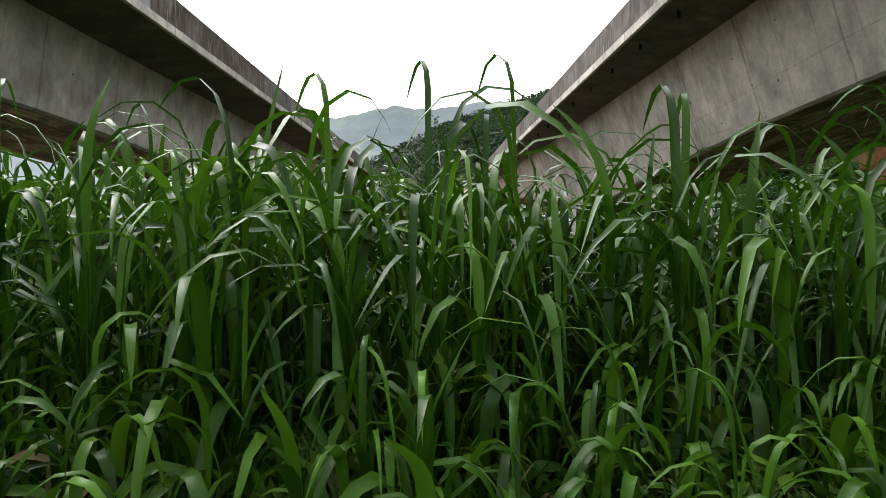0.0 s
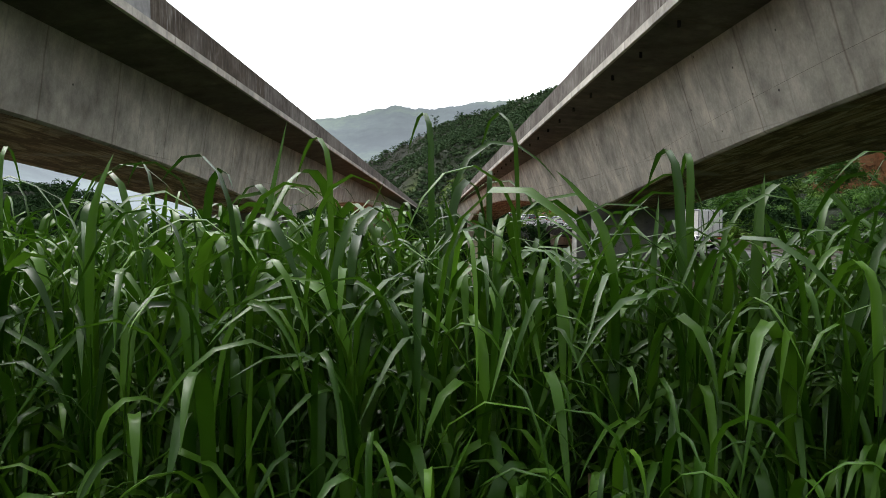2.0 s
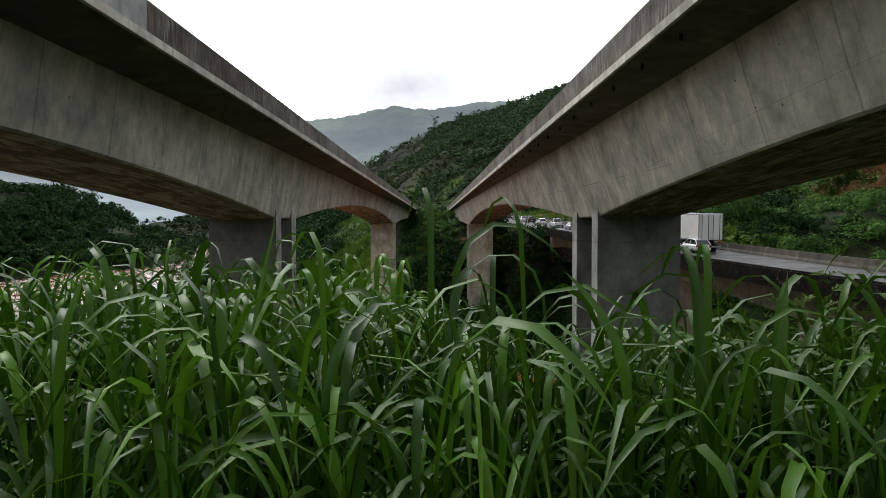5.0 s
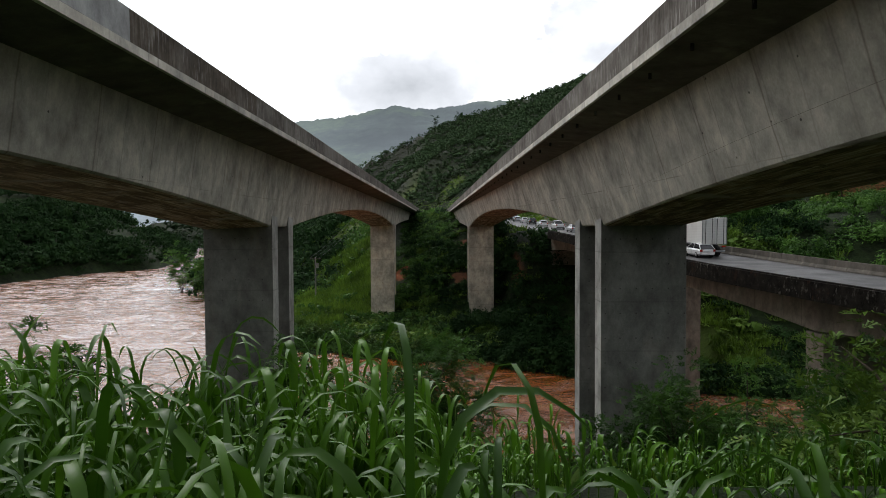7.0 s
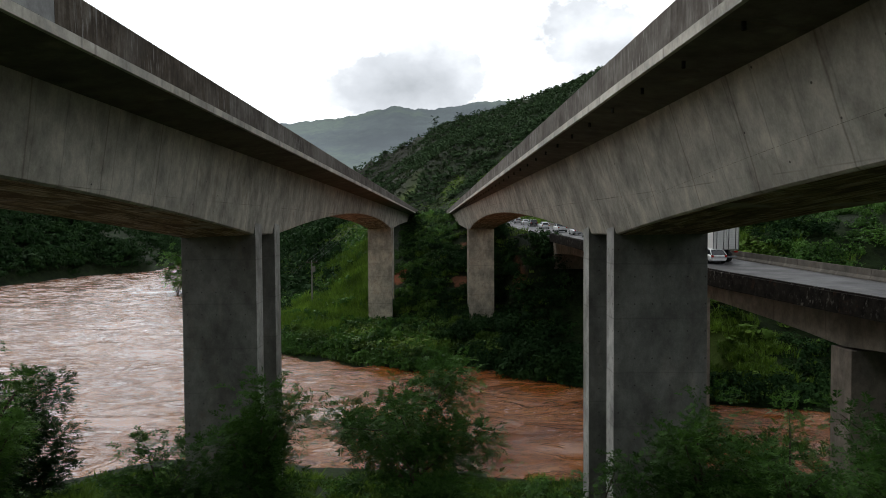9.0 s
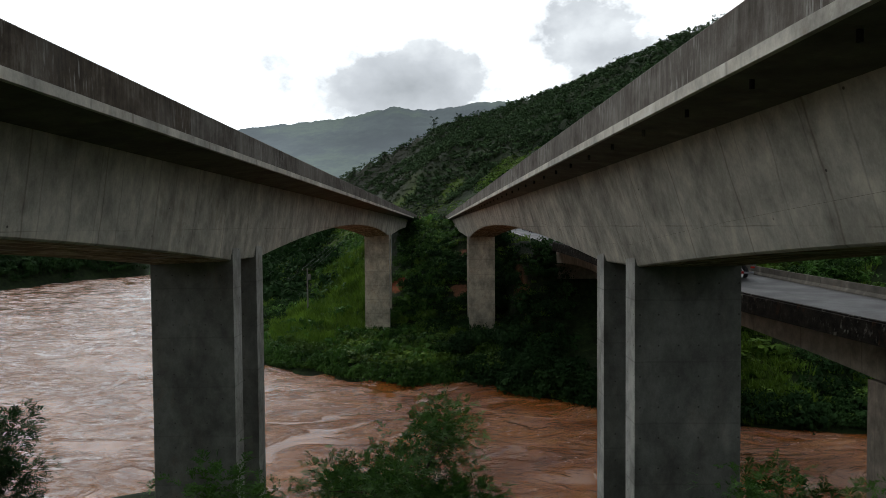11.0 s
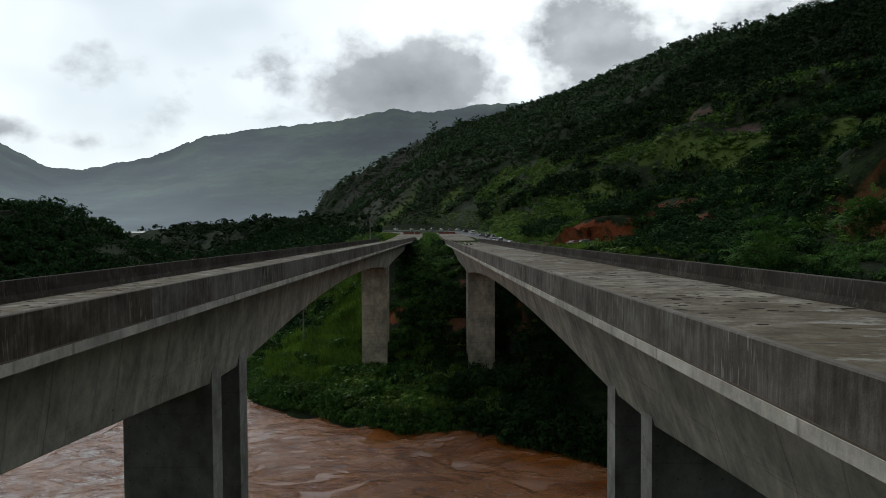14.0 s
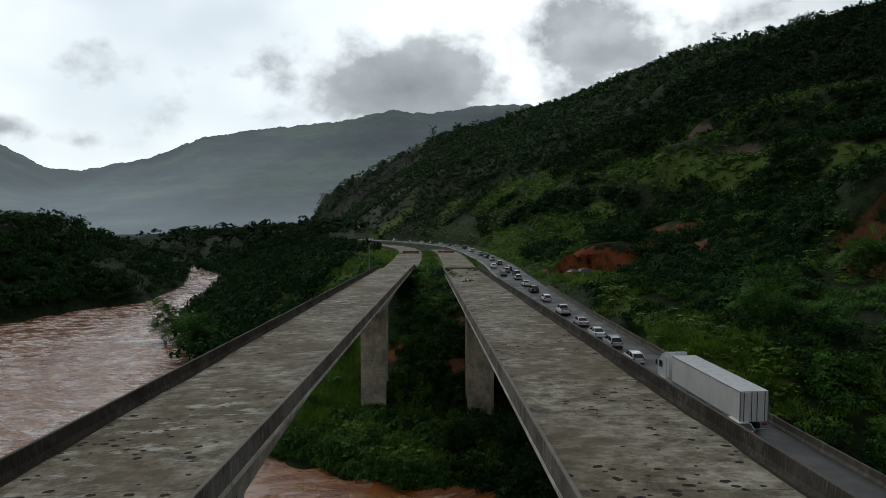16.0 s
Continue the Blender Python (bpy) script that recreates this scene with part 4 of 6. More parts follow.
RIGHT_NEW = [(200, RIGHT.x(200)), (230, RIGHT.x(230)), (280, RIGHT.x(280) - 0.5), (330, -1.0)]
setting("road_new_right", strip(RIGHT_NEW, left_z, -4.4, 4.4, 0.0, 200.2, 318, 0.5), M_DECK, "pale unfinished concrete approach road", "road")


def viaduct():
    """The old highway viaduct: slab with kerbs, haunched beams, wall piers."""
    root = thing("highway_viaduct", (27, 40, WATER), "brown stained old concrete viaduct under the highway", "viaduct")
    bays = [(-60, -25), (-25, 10), (10, 46), (46, 82), (82, 118)]
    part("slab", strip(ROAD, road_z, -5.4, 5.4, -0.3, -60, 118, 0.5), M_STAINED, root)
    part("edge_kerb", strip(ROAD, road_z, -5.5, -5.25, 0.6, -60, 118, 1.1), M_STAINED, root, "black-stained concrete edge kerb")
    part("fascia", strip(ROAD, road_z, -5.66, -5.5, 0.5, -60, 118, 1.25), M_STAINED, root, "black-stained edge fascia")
    for a, b in bays:
        for u in (-4.3, 0.0, 4.3):
            rings = []
            for k in range(13):
                s = k / 12
                y = a + (b - a) * s
                d = 1.5 + 0.9 * (2 * s - 1) ** 2
                x, z = float(curve(y, ROAD)), float(road_z(y)) - 0.5
                rings.append([(x + u - 0.45, y, z), (x + u + 0.45, y, z), (x + u + 0.4, y, z - d), (x + u - 0.4, y, z - d)])
            part("beam", sweep(rings), M_OLD, root)
    for y in (10, 46, 82, 118):
        x, z = float(curve(y, ROAD)), float(road_z(y)) - 3.0
        bm = bmesh.new()
        box(bm, (x, y, (z - 22) / 2), (9.6, 2.2, z + 22), 0.05)
        part("pier_wall", bm, M_OLD, root)


viaduct()


def jersey(bm, pts):
    """A safety barrier along pts."""
    prof = [(-0.3, 0.0), (-0.28, 0.1), (-0.12, 0.32), (-0.08, 0.84), (0.08, 0.84), (0.12, 0.32), (0.28, 0.1), (0.3, 0.0)]
    vs = []
    for i, p in enumerate(pts):
        a, b = pts[max(i - 1, 0)], pts[min(i + 1, len(pts) - 1)]
        n = Vector((b[1] - a[1], a[0] - b[0], 0)).normalized()
        vs.append([bm.verts.new(Vector(p) + n * u + Vector((0, 0, h))) for u, h in prof])
    for a, b in zip(vs, vs[1:]):
        for i in range(len(prof) - 1):
            bm.faces.new((a[i], a[i + 1], b[i + 1], b[i]))
    bm.faces.new(vs[0]), bm.faces.new(vs[-1][::-1])
    bmesh.ops.recalc_face_normals(bm, faces=bm.faces)
    return bm


def barrier_run(table, zf, u, ya, yb, label):
    root = thing("safety_barrier", (float(curve(ya, table)) + u, ya, float(zf(ya))), label, "barrier", "highway barriers")
    y = ya
    while y < yb:
        e = min(y + 9.0, yb)
        pts = [(float(curve(p, table)) + u, p, float(zf(p)) - 0.02) for p in np.linspace(y, e - 0.03, 4)]
        part("barrier_length", jersey(bmesh.new(), pts), M_BARRIER, root)
        y = e


barrier_run(ROAD, road_z, 5.2, 20, 175, "weathered brown concrete safety barrier along the highway")


# ---- plants ----
def leaf_ball(seed, count, size, lumps, spread, flat=0.75, tri=True, loose=0.12):
    """A crown of unit radius: leaf sprays (quads) on the skin of several lumps. Vertices (count, 4, 3)."""
    r = np.random.default_rng(seed)
    c = r.normal(size=(lumps, 3)) * spread
    c[:, 2] = np.abs(c[:, 2]) * 0.8
    c[0] = 0
    rad = r.uniform(0.32, 0.62, lumps)
    k = r.integers(0, lumps, count)
    d = r.normal(size=(count, 3))
    d /= np.linalg.norm(d, axis=1)[:, None]
    d[:, 2] = np.where(d[:, 2] < -0.35, -d[:, 2], d[:, 2])
    inner = np.arange(count) < count * 0.36
    p = c[k] + d * (rad[k] * np.where(inner, r.uniform(0.6, 0.8, count), r.uniform(0.8, 1.12, count)))[:, None]
    p[:, 2] *= flat
    n = d + r.normal(size=(count, 3)) * loose + np.array([0, 0, 0.3])
    n /= np.linalg.norm(n, axis=1)[:, None]
    h = np.cross(n, r.normal(size=(count, 3)))
    h /= np.linalg.norm(h, axis=1)[:, None]
    w = np.cross(n, h)
    s = (size * np.where(inner, 1.6, 1.0) * r.uniform(0.6, 1.4, count))[:, None]
    droop = np.array([0, 0, -0.35])
    if tri:
        return np.stack([p - h * s * 0.8 - w * s * 0.45, p + h * s + droop * s * 0.6, p - h * s * 0.5 + w * s * 0.7], axis=1)
    return np.stack([p - h * s, p - w * s * 0.42, p + h * s + droop * s, p + w * s * 0.42], axis=1)


def scatter(protos, pts, radius, height, seed):
    """Leaf quads of many crowns: pts (n, 3) their bases."""
    r = np.random.default_rng(seed)
    n = len(pts)
    pick = r.integers(0, len(protos), n)
    turn = r.uniform(0, 2 * np.pi, n)
    out = []
    for k, pr in enumerate(protos):
        m = np.where(pick == k)[0]
        if len(m) == 0:
            continue
        c, s = np.cos(turn[m])[:, None, None], np.sin(turn[m])[:, None, None]
        R, H = radius[m][:, None, None], height[m][:, None, None]
        x, y, z = pr[None, :, :, 0], pr[None, :, :, 1], pr[None, :, :, 2]
        v = np.stack([(x * c - y * s) * R, (x * s + y * c) * R, z * H], axis=-1) + pts[m][:, None, None, :]
        out.append(v.reshape(-1, 3))
    return np.concatenate(out)


def stuff(name, v, material, label, category, corners=3):
    f = np.arange(len(v), dtype=np.int32).reshape(-1, corners)
    return tagged(new(name, quads_mesh(name, v, f, material)), label, category, "", "stuff")


def sample(n, x0, x1, y0, y1, seed):
    r = np.random.default_rng(seed)
    return r.uniform(x0, x1, n), r.uniform(y0, y1, n)


def seen(x, y, margin=1.12):
    """Within the valley's width that lies ahead."""
    return (np.abs(x) < 0.65 * margin * y + 6) & (y > 0)


def dry(x, y):
    return ~inside(x, y, RIVER)


def hill_t(x, y):
    foot, top = curve(y, HILL_FOOT), curve(y, HILL_TOP)
    return (x - foot) / np.maximum(top - foot, 20)


def open_meadow(x, y):
    """Where the slopes carry grass in place of trees: 0 to 1."""
    m = np.zeros(np.shape(x))
    wob = fbm(x, y, 16, 3, 77) * 0.9
    for (cx, cy), (rx, ry) in MEADOWS:
        m = np.maximum(m, ease(1.05, 0.75, np.hypot((x - cx) / rx, (y - cy) / ry) + wob))
    return m


def bare(x, y):
    """Where the soil shows."""
    m = np.zeros(np.shape(x), bool)
    for (cx, cy, cz), (rx, ry, rzz), tone in SCARS:
        m |= np.hypot((x - cx) / rx, (y - cy) / ry) < 0.75
    return m


def clear_of_roads(x, y, gap):
    ok = np.ones(np.shape(x), bool)
    ok &= (np.abs(x - curve(y, ROAD)) > 6.5 + gap) | (y < 60)
    ok &= ~((np.abs(x - curve(y, ROAD)) < 6.5) & (y <= 130))
    ok &= ~((np.abs(x - curve(y, LEFT_ROAD)) < 6 + gap) & (y > 175))
    ok &= ~((np.abs(x - (RIGHT.x0 + RIGHT.slope * y)) < 6.5 + gap) & (y > 152) & (y < 330))
    ok &= ~((np.abs(x - (LEFT.x0 + LEFT.slope * y)) < 6.5 + gap) & (y > 152) & (y < 190))
    return ok


def forest(name, x, y, rmin, rmax, protos, material, label, seed, sink=0.25, tall=1.0):
    k = ~bare(x, y)
    if rmax > 1.95:
        k &= (np.hypot((x - 35) / 13, (y - 176) / 22) > 1) & (np.hypot((x - 88) / 15, (y - 138) / 15) > 1)
    x, y = x[k], y[k]
    r = np.random.default_rng(seed)
    z = land(x, y)
    rad = r.uniform(rmin, rmax, len(x)) * r.uniform(0.75, 1.2, len(x))
    hgt = rad * r.uniform(0.8, 1.35, len(x)) * tall
    pts = np.stack([x, y, z + hgt * sink], axis=-1)
    return stuff(name, scatter(protos, pts, rad, hgt, seed), material, label, "forest")


FARLET = [leaf_ball(700 + i, 26, 0.24, 5, 0.4, 0.9) for i in range(5)]
HILL = [leaf_ball(800 + i, 80, 0.14, 8, 0.42) for i in range(5)]
THINLET = [leaf_ball(900 + i, 14, 0.34, 4, 0.45, 0.9, True, 0.4) for i in range(4)]
LOWLET = [leaf_ball(600 + i, 26, 0.24, 5, 0.45, 0.9, True, 0.3) for i in range(4)]
BIG = [leaf_ball(100 + i, 250, 0.092, 11, 0.42) for i in range(5)]
FINE = [leaf_ball(150 + i, 560, 0.062, 14, 0.42, 0.85, True, 0.35) for i in range(4)]
MID = [leaf_ball(200 + i, 130, 0.12, 8, 0.42) for i in range(5)]
LOW = [leaf_ball(300 + i, 56, 0.16, 6, 0.42) for i in range(5)]
BUSH = [leaf_ball(400 + i, 210, 0.095, 10, 0.45, 0.85, True, 0.35) for i in range(5)]

# the great hill's woods, in three depths
x, y = sample(5700, 25, 300, 60, 260, 1)
t = hill_t(x, y)
k = seen(x, y, 1.05) & (t > -0.02) & (t < 0.75) & (open_meadow(x, y) < 0.5) & clear_of_roads(x, y, 4) & dry(x, y)
verge = ((x - curve(y, ROAD) < 26) & (y > 58) & (y < 215)) | (np.hypot((x - 86) / 16, (y - 138) / 22) < 1)
forest("verge_shrubs", x[k & verge], y[k & verge], 0.9, 1.9, BUSH, M_SCRUB, "low green shrubs between the highway and the hill", 29, 0.05, 0.85)
k &= ~verge
w = np.clip(((x - 58) * 30 + (y - 110) * 42) / (30 ** 2 + 42 ** 2), 0, 1)
strip_low = np.hypot(x - 58 - 30 * w, y - 110 - 42 * w) < 7
forest("cutting_scrub", np.repeat(x[k & strip_low], 4) + np.tile([-1.3, 1.3, 0.9, -0.9], (k & strip_low).sum()), np.repeat(y[k & strip_low], 4) + np.tile([-0.9, 0.9, -1.3, 1.3], (k & strip_low).sum()), 0.9, 1.8, MID, M_TREE, "low leafy scrub below the ochre cutting", 114, 0.0, 1.0)
k &= ~strip_low
close = (y < 128) & (x < 82)
forest("roadside_woods", x[k & close], y[k & close], 1.8, 3.6, FINE, M_TREE, "leafy green woods on the slope beside the viaduct", 113)
k &= ~close
forest("hillside_forest", x[k], y[k], 1.8, 4.2, BIG, M_FOREST, "dense dark green forest on the hillside", 11)
x, y = sample(4600, 20, 330, 260, 430, 19)
t = hill_t(x, y)
k = seen(x, y, 1.05) & (t > 0.02) & (t < 1.06) & (open_meadow(x, y) < 0.5) & clear_of_roads(x, y, 3)
k &= (t > 0.42 + 0.5 * fbm(x, y, 40, 2, 71)) | (fbm(x, y, 18, 2, 72) > 0.12)
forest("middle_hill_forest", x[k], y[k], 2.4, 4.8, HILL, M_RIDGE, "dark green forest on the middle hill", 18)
x, y = sample(9500, 20, 200, 150, 430, 27)
t = hill_t(x, y)
k = seen(x, y, 1.05) & (t > 0.01) & (t < 0.5) & (open_meadow(x, y) < 0.5) & clear_of_roads(x, y, 2) & (fbm(x, y, 20, 3, 88) > -0.26)
forest("hill_scrub", x[k], y[k], 0.9, 2.2, LOWLET, M_SCRUB, "green scrub and ferns on the lower hill", 28, 0.05, 0.85)
x, y = sample(2600, -900, 0, 580, 1500, 20)
k = seen(x, y, 1.0) & dry(x, y) & (hill_t(x, y) < 0.05)
forest("valley_forest", x[k], y[k], 7, 13, LOW, M_RIDGE, "dark woods in the hazy valley beyond", 21, 0.2, 0.8)
x, y = sample(30000, -420, 420, 430, 1420, 2)
t = hill_t(x, y)
k = seen(x, y) & (t > 0.03) & (t < 1.05) & (open_meadow(x, y) < 0.6)
k &= fbm(x, y, 90, 3, 33) + 0.5 * ease(-40, 60, x) > 0.04
forest("upper_hill_forest", x[k], y[k], 2.3, 4.8, FARLET, M_CREST_HAZED, "dark forest on the upper hill and ridge, leaves paled for haze", 12)
x, y = sample(15000, -230, 60, 430, 1300, 107)
t = hill_t(x, y)
k = seen(x, y) & (t > 0.0) & (t < 1.0) & (fbm(x, y, 30, 3, 108) > -0.3)
forest("thin_hill_scrub", x[k], y[k], 1.1, 2.6, THINLET, M_DULLSCRUB, "dull thin scrub on the far end of the hill", 109, 0.0, 0.8)
# left hill across the river
x, y = sample(2600, -420, -130, 150, 640, 3)
k = seen(x, y) & dry(x, y) & (along(x, y, HILL_BANK) < along(x, y, FAR_BANK)) & (along(x, y, HILL_BANK) < 130)
xb, yb = sample(1500, -200, -115, 130, 340, 110)
kb = seen(xb, yb) & dry(xb, yb) & (along(xb, yb, HILL_BANK) < along(xb, yb, FAR_BANK)) & (along(xb, yb, HILL_BANK) > 1.5)
forest("waterside_forest", xb[kb], yb[kb], 2.6, 4.6, MID, M_FOREST, "dark rounded trees along the river's left shore", 111, 0.3, 1.15)
forest("riverside_forest", x[k], y[k], 3.2, 6.2, MID, M_FOREST, "dark forest on the hill across the river", 13)
# woods between the river and the new road
x, y = sample(4200, -240, -14, 135, 640, 4)
k = seen(x, y) & dry(x, y) & (along(x, y, FAR_BANK) < along(x, y, HILL_BANK)) & (x < curve(y, LEFT_ROAD) - 15) & (open_meadow(x, y) < 0.4) & ((fbm(x, y, 40, 3, 55) > -0.16) | (y > 300))
forest("bank_forest", x[k], y[k], 2.6, 5.6, MID, M_FOREST, "dark trees on the far river bank", 14)
# shrubs and small trees on the far bank under the bridges
x, y = sample(1600, -50, 60, 82, 186, 5)
d = along(x, y, FAR_BANK)
k = dry(x, y) & (d > 1.5) & (y > 80) & clear_of_roads(x, y, 2) & (along(x, y, NEAR_BANK) > d)
for line in (LEFT, RIGHT):
    for a, b in line.piers:
        k &= ~((np.abs(x - line.x0) < 4.0) & (y > a - 2.5) & (y < b + 1))
k &= open_meadow(x, y) < 0.45
k &= fbm(x, y, 22, 3, 91) + 0.3 * ease(-10, 10, x) > -0.02
# brighter leaf colour for shrubs taken as lit, darker for the rest
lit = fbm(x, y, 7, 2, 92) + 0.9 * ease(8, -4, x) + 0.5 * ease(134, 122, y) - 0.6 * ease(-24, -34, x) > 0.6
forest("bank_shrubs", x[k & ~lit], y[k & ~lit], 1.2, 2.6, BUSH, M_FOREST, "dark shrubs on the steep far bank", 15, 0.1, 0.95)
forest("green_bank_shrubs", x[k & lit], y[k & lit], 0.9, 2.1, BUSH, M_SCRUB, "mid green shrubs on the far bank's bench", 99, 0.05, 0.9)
x, y = sample(2600, -24, 12, 104, 140, 101)
k = dry(x, y) & (along(x, y, FAR_BANK) > 3.0) & (fbm(x, y, 8, 3, 102) > -0.06)
forest("bench_grass", x[k], y[k], 0.6, 1.3, LOWLET, M_BRIGHT, "rank green grass on the bench round the piers", 103, 0.0, 0.7)
x, y = sample(800, -11, 9, 138, 200, 104)
k = clear_of_roads(x, y, -5.0) & (fbm(x, y, 9, 3, 105) > -0.16)
forest("abutment_shrubs", x[k], y[k], 0.8, 1.7, MID, M_TREE, "green shrubs on the slope below the abutments", 106, 0.05, 0.85)
x, y = sample(620, 1, 46, 90, 175, 25)
k = dry(x, y) & (along(x, y, FAR_BANK) > 2.0) & clear_of_roads(x, y, 2.5) & ~((x < 13) & (y > 119) & (y < 130)) & (x < curve(y, ROAD))
forest("bank_thicket", x[k], y[k], 1.6, 3.2, FINE, M_FOREST, "dark thicket between the bridge and the viaduct", 26, 0.2, 1.0)
x, y = sample(30000, -60, 60, 76, 170, 97)
d = along(x, y, FAR_BANK)
k = dry(x, y) & (d < 3.5) & (along(x, y, NEAR_BANK) > d) & seen(x, y)
x, y = x[k][:800], y[k][:800]
# right of x = 3 the bank's shade is put into darker leaves
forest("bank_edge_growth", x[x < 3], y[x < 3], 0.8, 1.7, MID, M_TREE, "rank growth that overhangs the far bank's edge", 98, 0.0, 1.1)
forest("shaded_edge_growth", x[x >= 3], y[x >= 3], 0.9, 1.9, MID, M_FOREST, "growth that overhangs the bank, its shade put into dark leaves", 112, 0.0, 1.15)
x, y = sample(170, 9.5, 19.5, 94, 124, 81)
k = dry(x, y) & (along(x, y, FAR_BANK) > 1.0) & ~((x < 12.5) & (y > 118))
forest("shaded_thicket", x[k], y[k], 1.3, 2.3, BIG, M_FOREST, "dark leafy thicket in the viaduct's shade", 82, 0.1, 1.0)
x, y = sample(9000, -30, 62, 200, 540, 83)
q = x - curve(y, ROAD)
k = seen(x, y) & (q > 6.0) & (q < 26) & clear_of_roads(x, y, -0.6)
forest("roadside_scrub", x[k], y[k], 0.6, 1.3, LOWLET, M_BRIGHT, "low bright scrub beside the highway", 84, 0.0, 0.6)
x, y = sample(300, -9.5, 1.2, 122, 197, 85)
k = dry(x, y) & (along(x, y, FAR_BANK) > 2.0)
forest("gap_thicket", x[k], y[k], 0.9, 1.8, BUSH, M_FOREST, "dark leafy thicket between the two bridges", 86, 0.05, 0.9)
# rank grass on the bank, the slopes and the verges


def blade_tuft(seed, count):
    """A tuft of unit size: narrow blades that fan out. Vertices (count, 3, 3)."""
    r = np.random.default_rng(seed)
    a, q = r.uniform(0, 2 * np.pi, count), np.sqrt(r.uniform(0, 1, count)) * 0.75
    b = np.stack([np.cos(a) * q, np.sin(a) * q, 0 * a], -1)
    lean = np.stack([r.normal(size=count) * 0.35, r.normal(size=count) * 0.35, r.uniform(0.5, 1.15, count)], -1)
    t = r.uniform(0, 2 * np.pi, count)
    w = np.stack([np.cos(t), np.sin(t), 0 * t], -1) * r.uniform(0.06, 0.13, count)[:, None]
    return np.stack([b - w, b + w, b + lean], axis=1)


TUFT = [blade_tuft(500 + i, 30) for i in range(4)]
x, y = sample(6200, -60, 60, 84, 300, 6)
k = dry(x, y) & (fbm(x, y, 16, 3, 93) > -0.22) & (along(x, y, FAR_BANK) > 0.6) & clear_of_roads(x, y, -0.5) & (along(x, y, NEAR_BANK) > along(x, y, FAR_BANK)) & seen(x, y)
forest("bank_grass", x[k], y[k], 0.7, 1.5, TUFT, M_BRIGHT, "rank bright green grass on the bank", 16, 0.0, 0.75)
x, y = sample(30000, 20, 200, 60, 480, 7)
t = hill_t(x, y)
k = seen(x, y) & (t > 0.0) & (open_meadow(x, y) > 0.3)
forest("hill_meadow", x[k], y[k], 0.8, 1.8, LOWLET, M_BRIGHT, "bright grass and low scrub on the hill", 17, 0.0, 0.45)
k = seen(x, y) & (t > 0.0) & (open_meadow(x, y) > 0.1) & (fbm(x, y, 9, 2, 95) > 0.1)
forest("meadow_scrub", x[k], y[k], 0.9, 1.9, LOWLET, M_SCRUB, "low green bushes scattered on the hill's grass", 96, 0.0, 0.7)


x, y = sample(5000, -40, 60, 180, 520, 73)
k = seen(x, y) & dry(x, y) & (open_meadow(x, y) > 0.25) & clear_of_roads(x, y, -0.6)
forest("verge_grass", x[k], y[k], 0.8, 1.7, TUFT, M_BRIGHT, "bright grass on the road verges", 74, 0.0, 0.6)
x, y = sample(900, 31, 47, 84, 120, 87)
k = open_meadow(x, y) > 0.3
forest("roadside_grass", x[k], y[k], 0.6, 1.2, TUFT, M_BRIGHT, "bright grass mound beside the highway", 88, 0.0, 0.9)
x, y = sample(4200, -34, -11, 116, 192, 75)
k = dry(x, y) & (open_meadow(x, y) > 0.2)
forest("slope_meadow", x[k], y[k], 0.7, 1.8, TUFT, M_BRIGHT, "bright yellow-green grass on the far slope", 76, 0.0, 1.0)
x, y = sample(2300, -42, 0, 108, 240, 78)
k = dry(x, y) & (along(x, y, FAR_BANK) > 2.0) & clear_of_roads(x, y, 1) & (fbm(x, y, 7, 3, 79) > -0.06)
for line in (LEFT, RIGHT):
    k &= ~((np.abs(x - line.x0) < 3.4) & (y > line.piers[1][0] - 2) & (y < line.piers[1][1] + 1))
forest("slope_shrubs", x[k], y[k], 0.8, 2.1, LOW, M_TREE, "green shrubs among the grass of the far slope", 80, 0.05, 1.1)


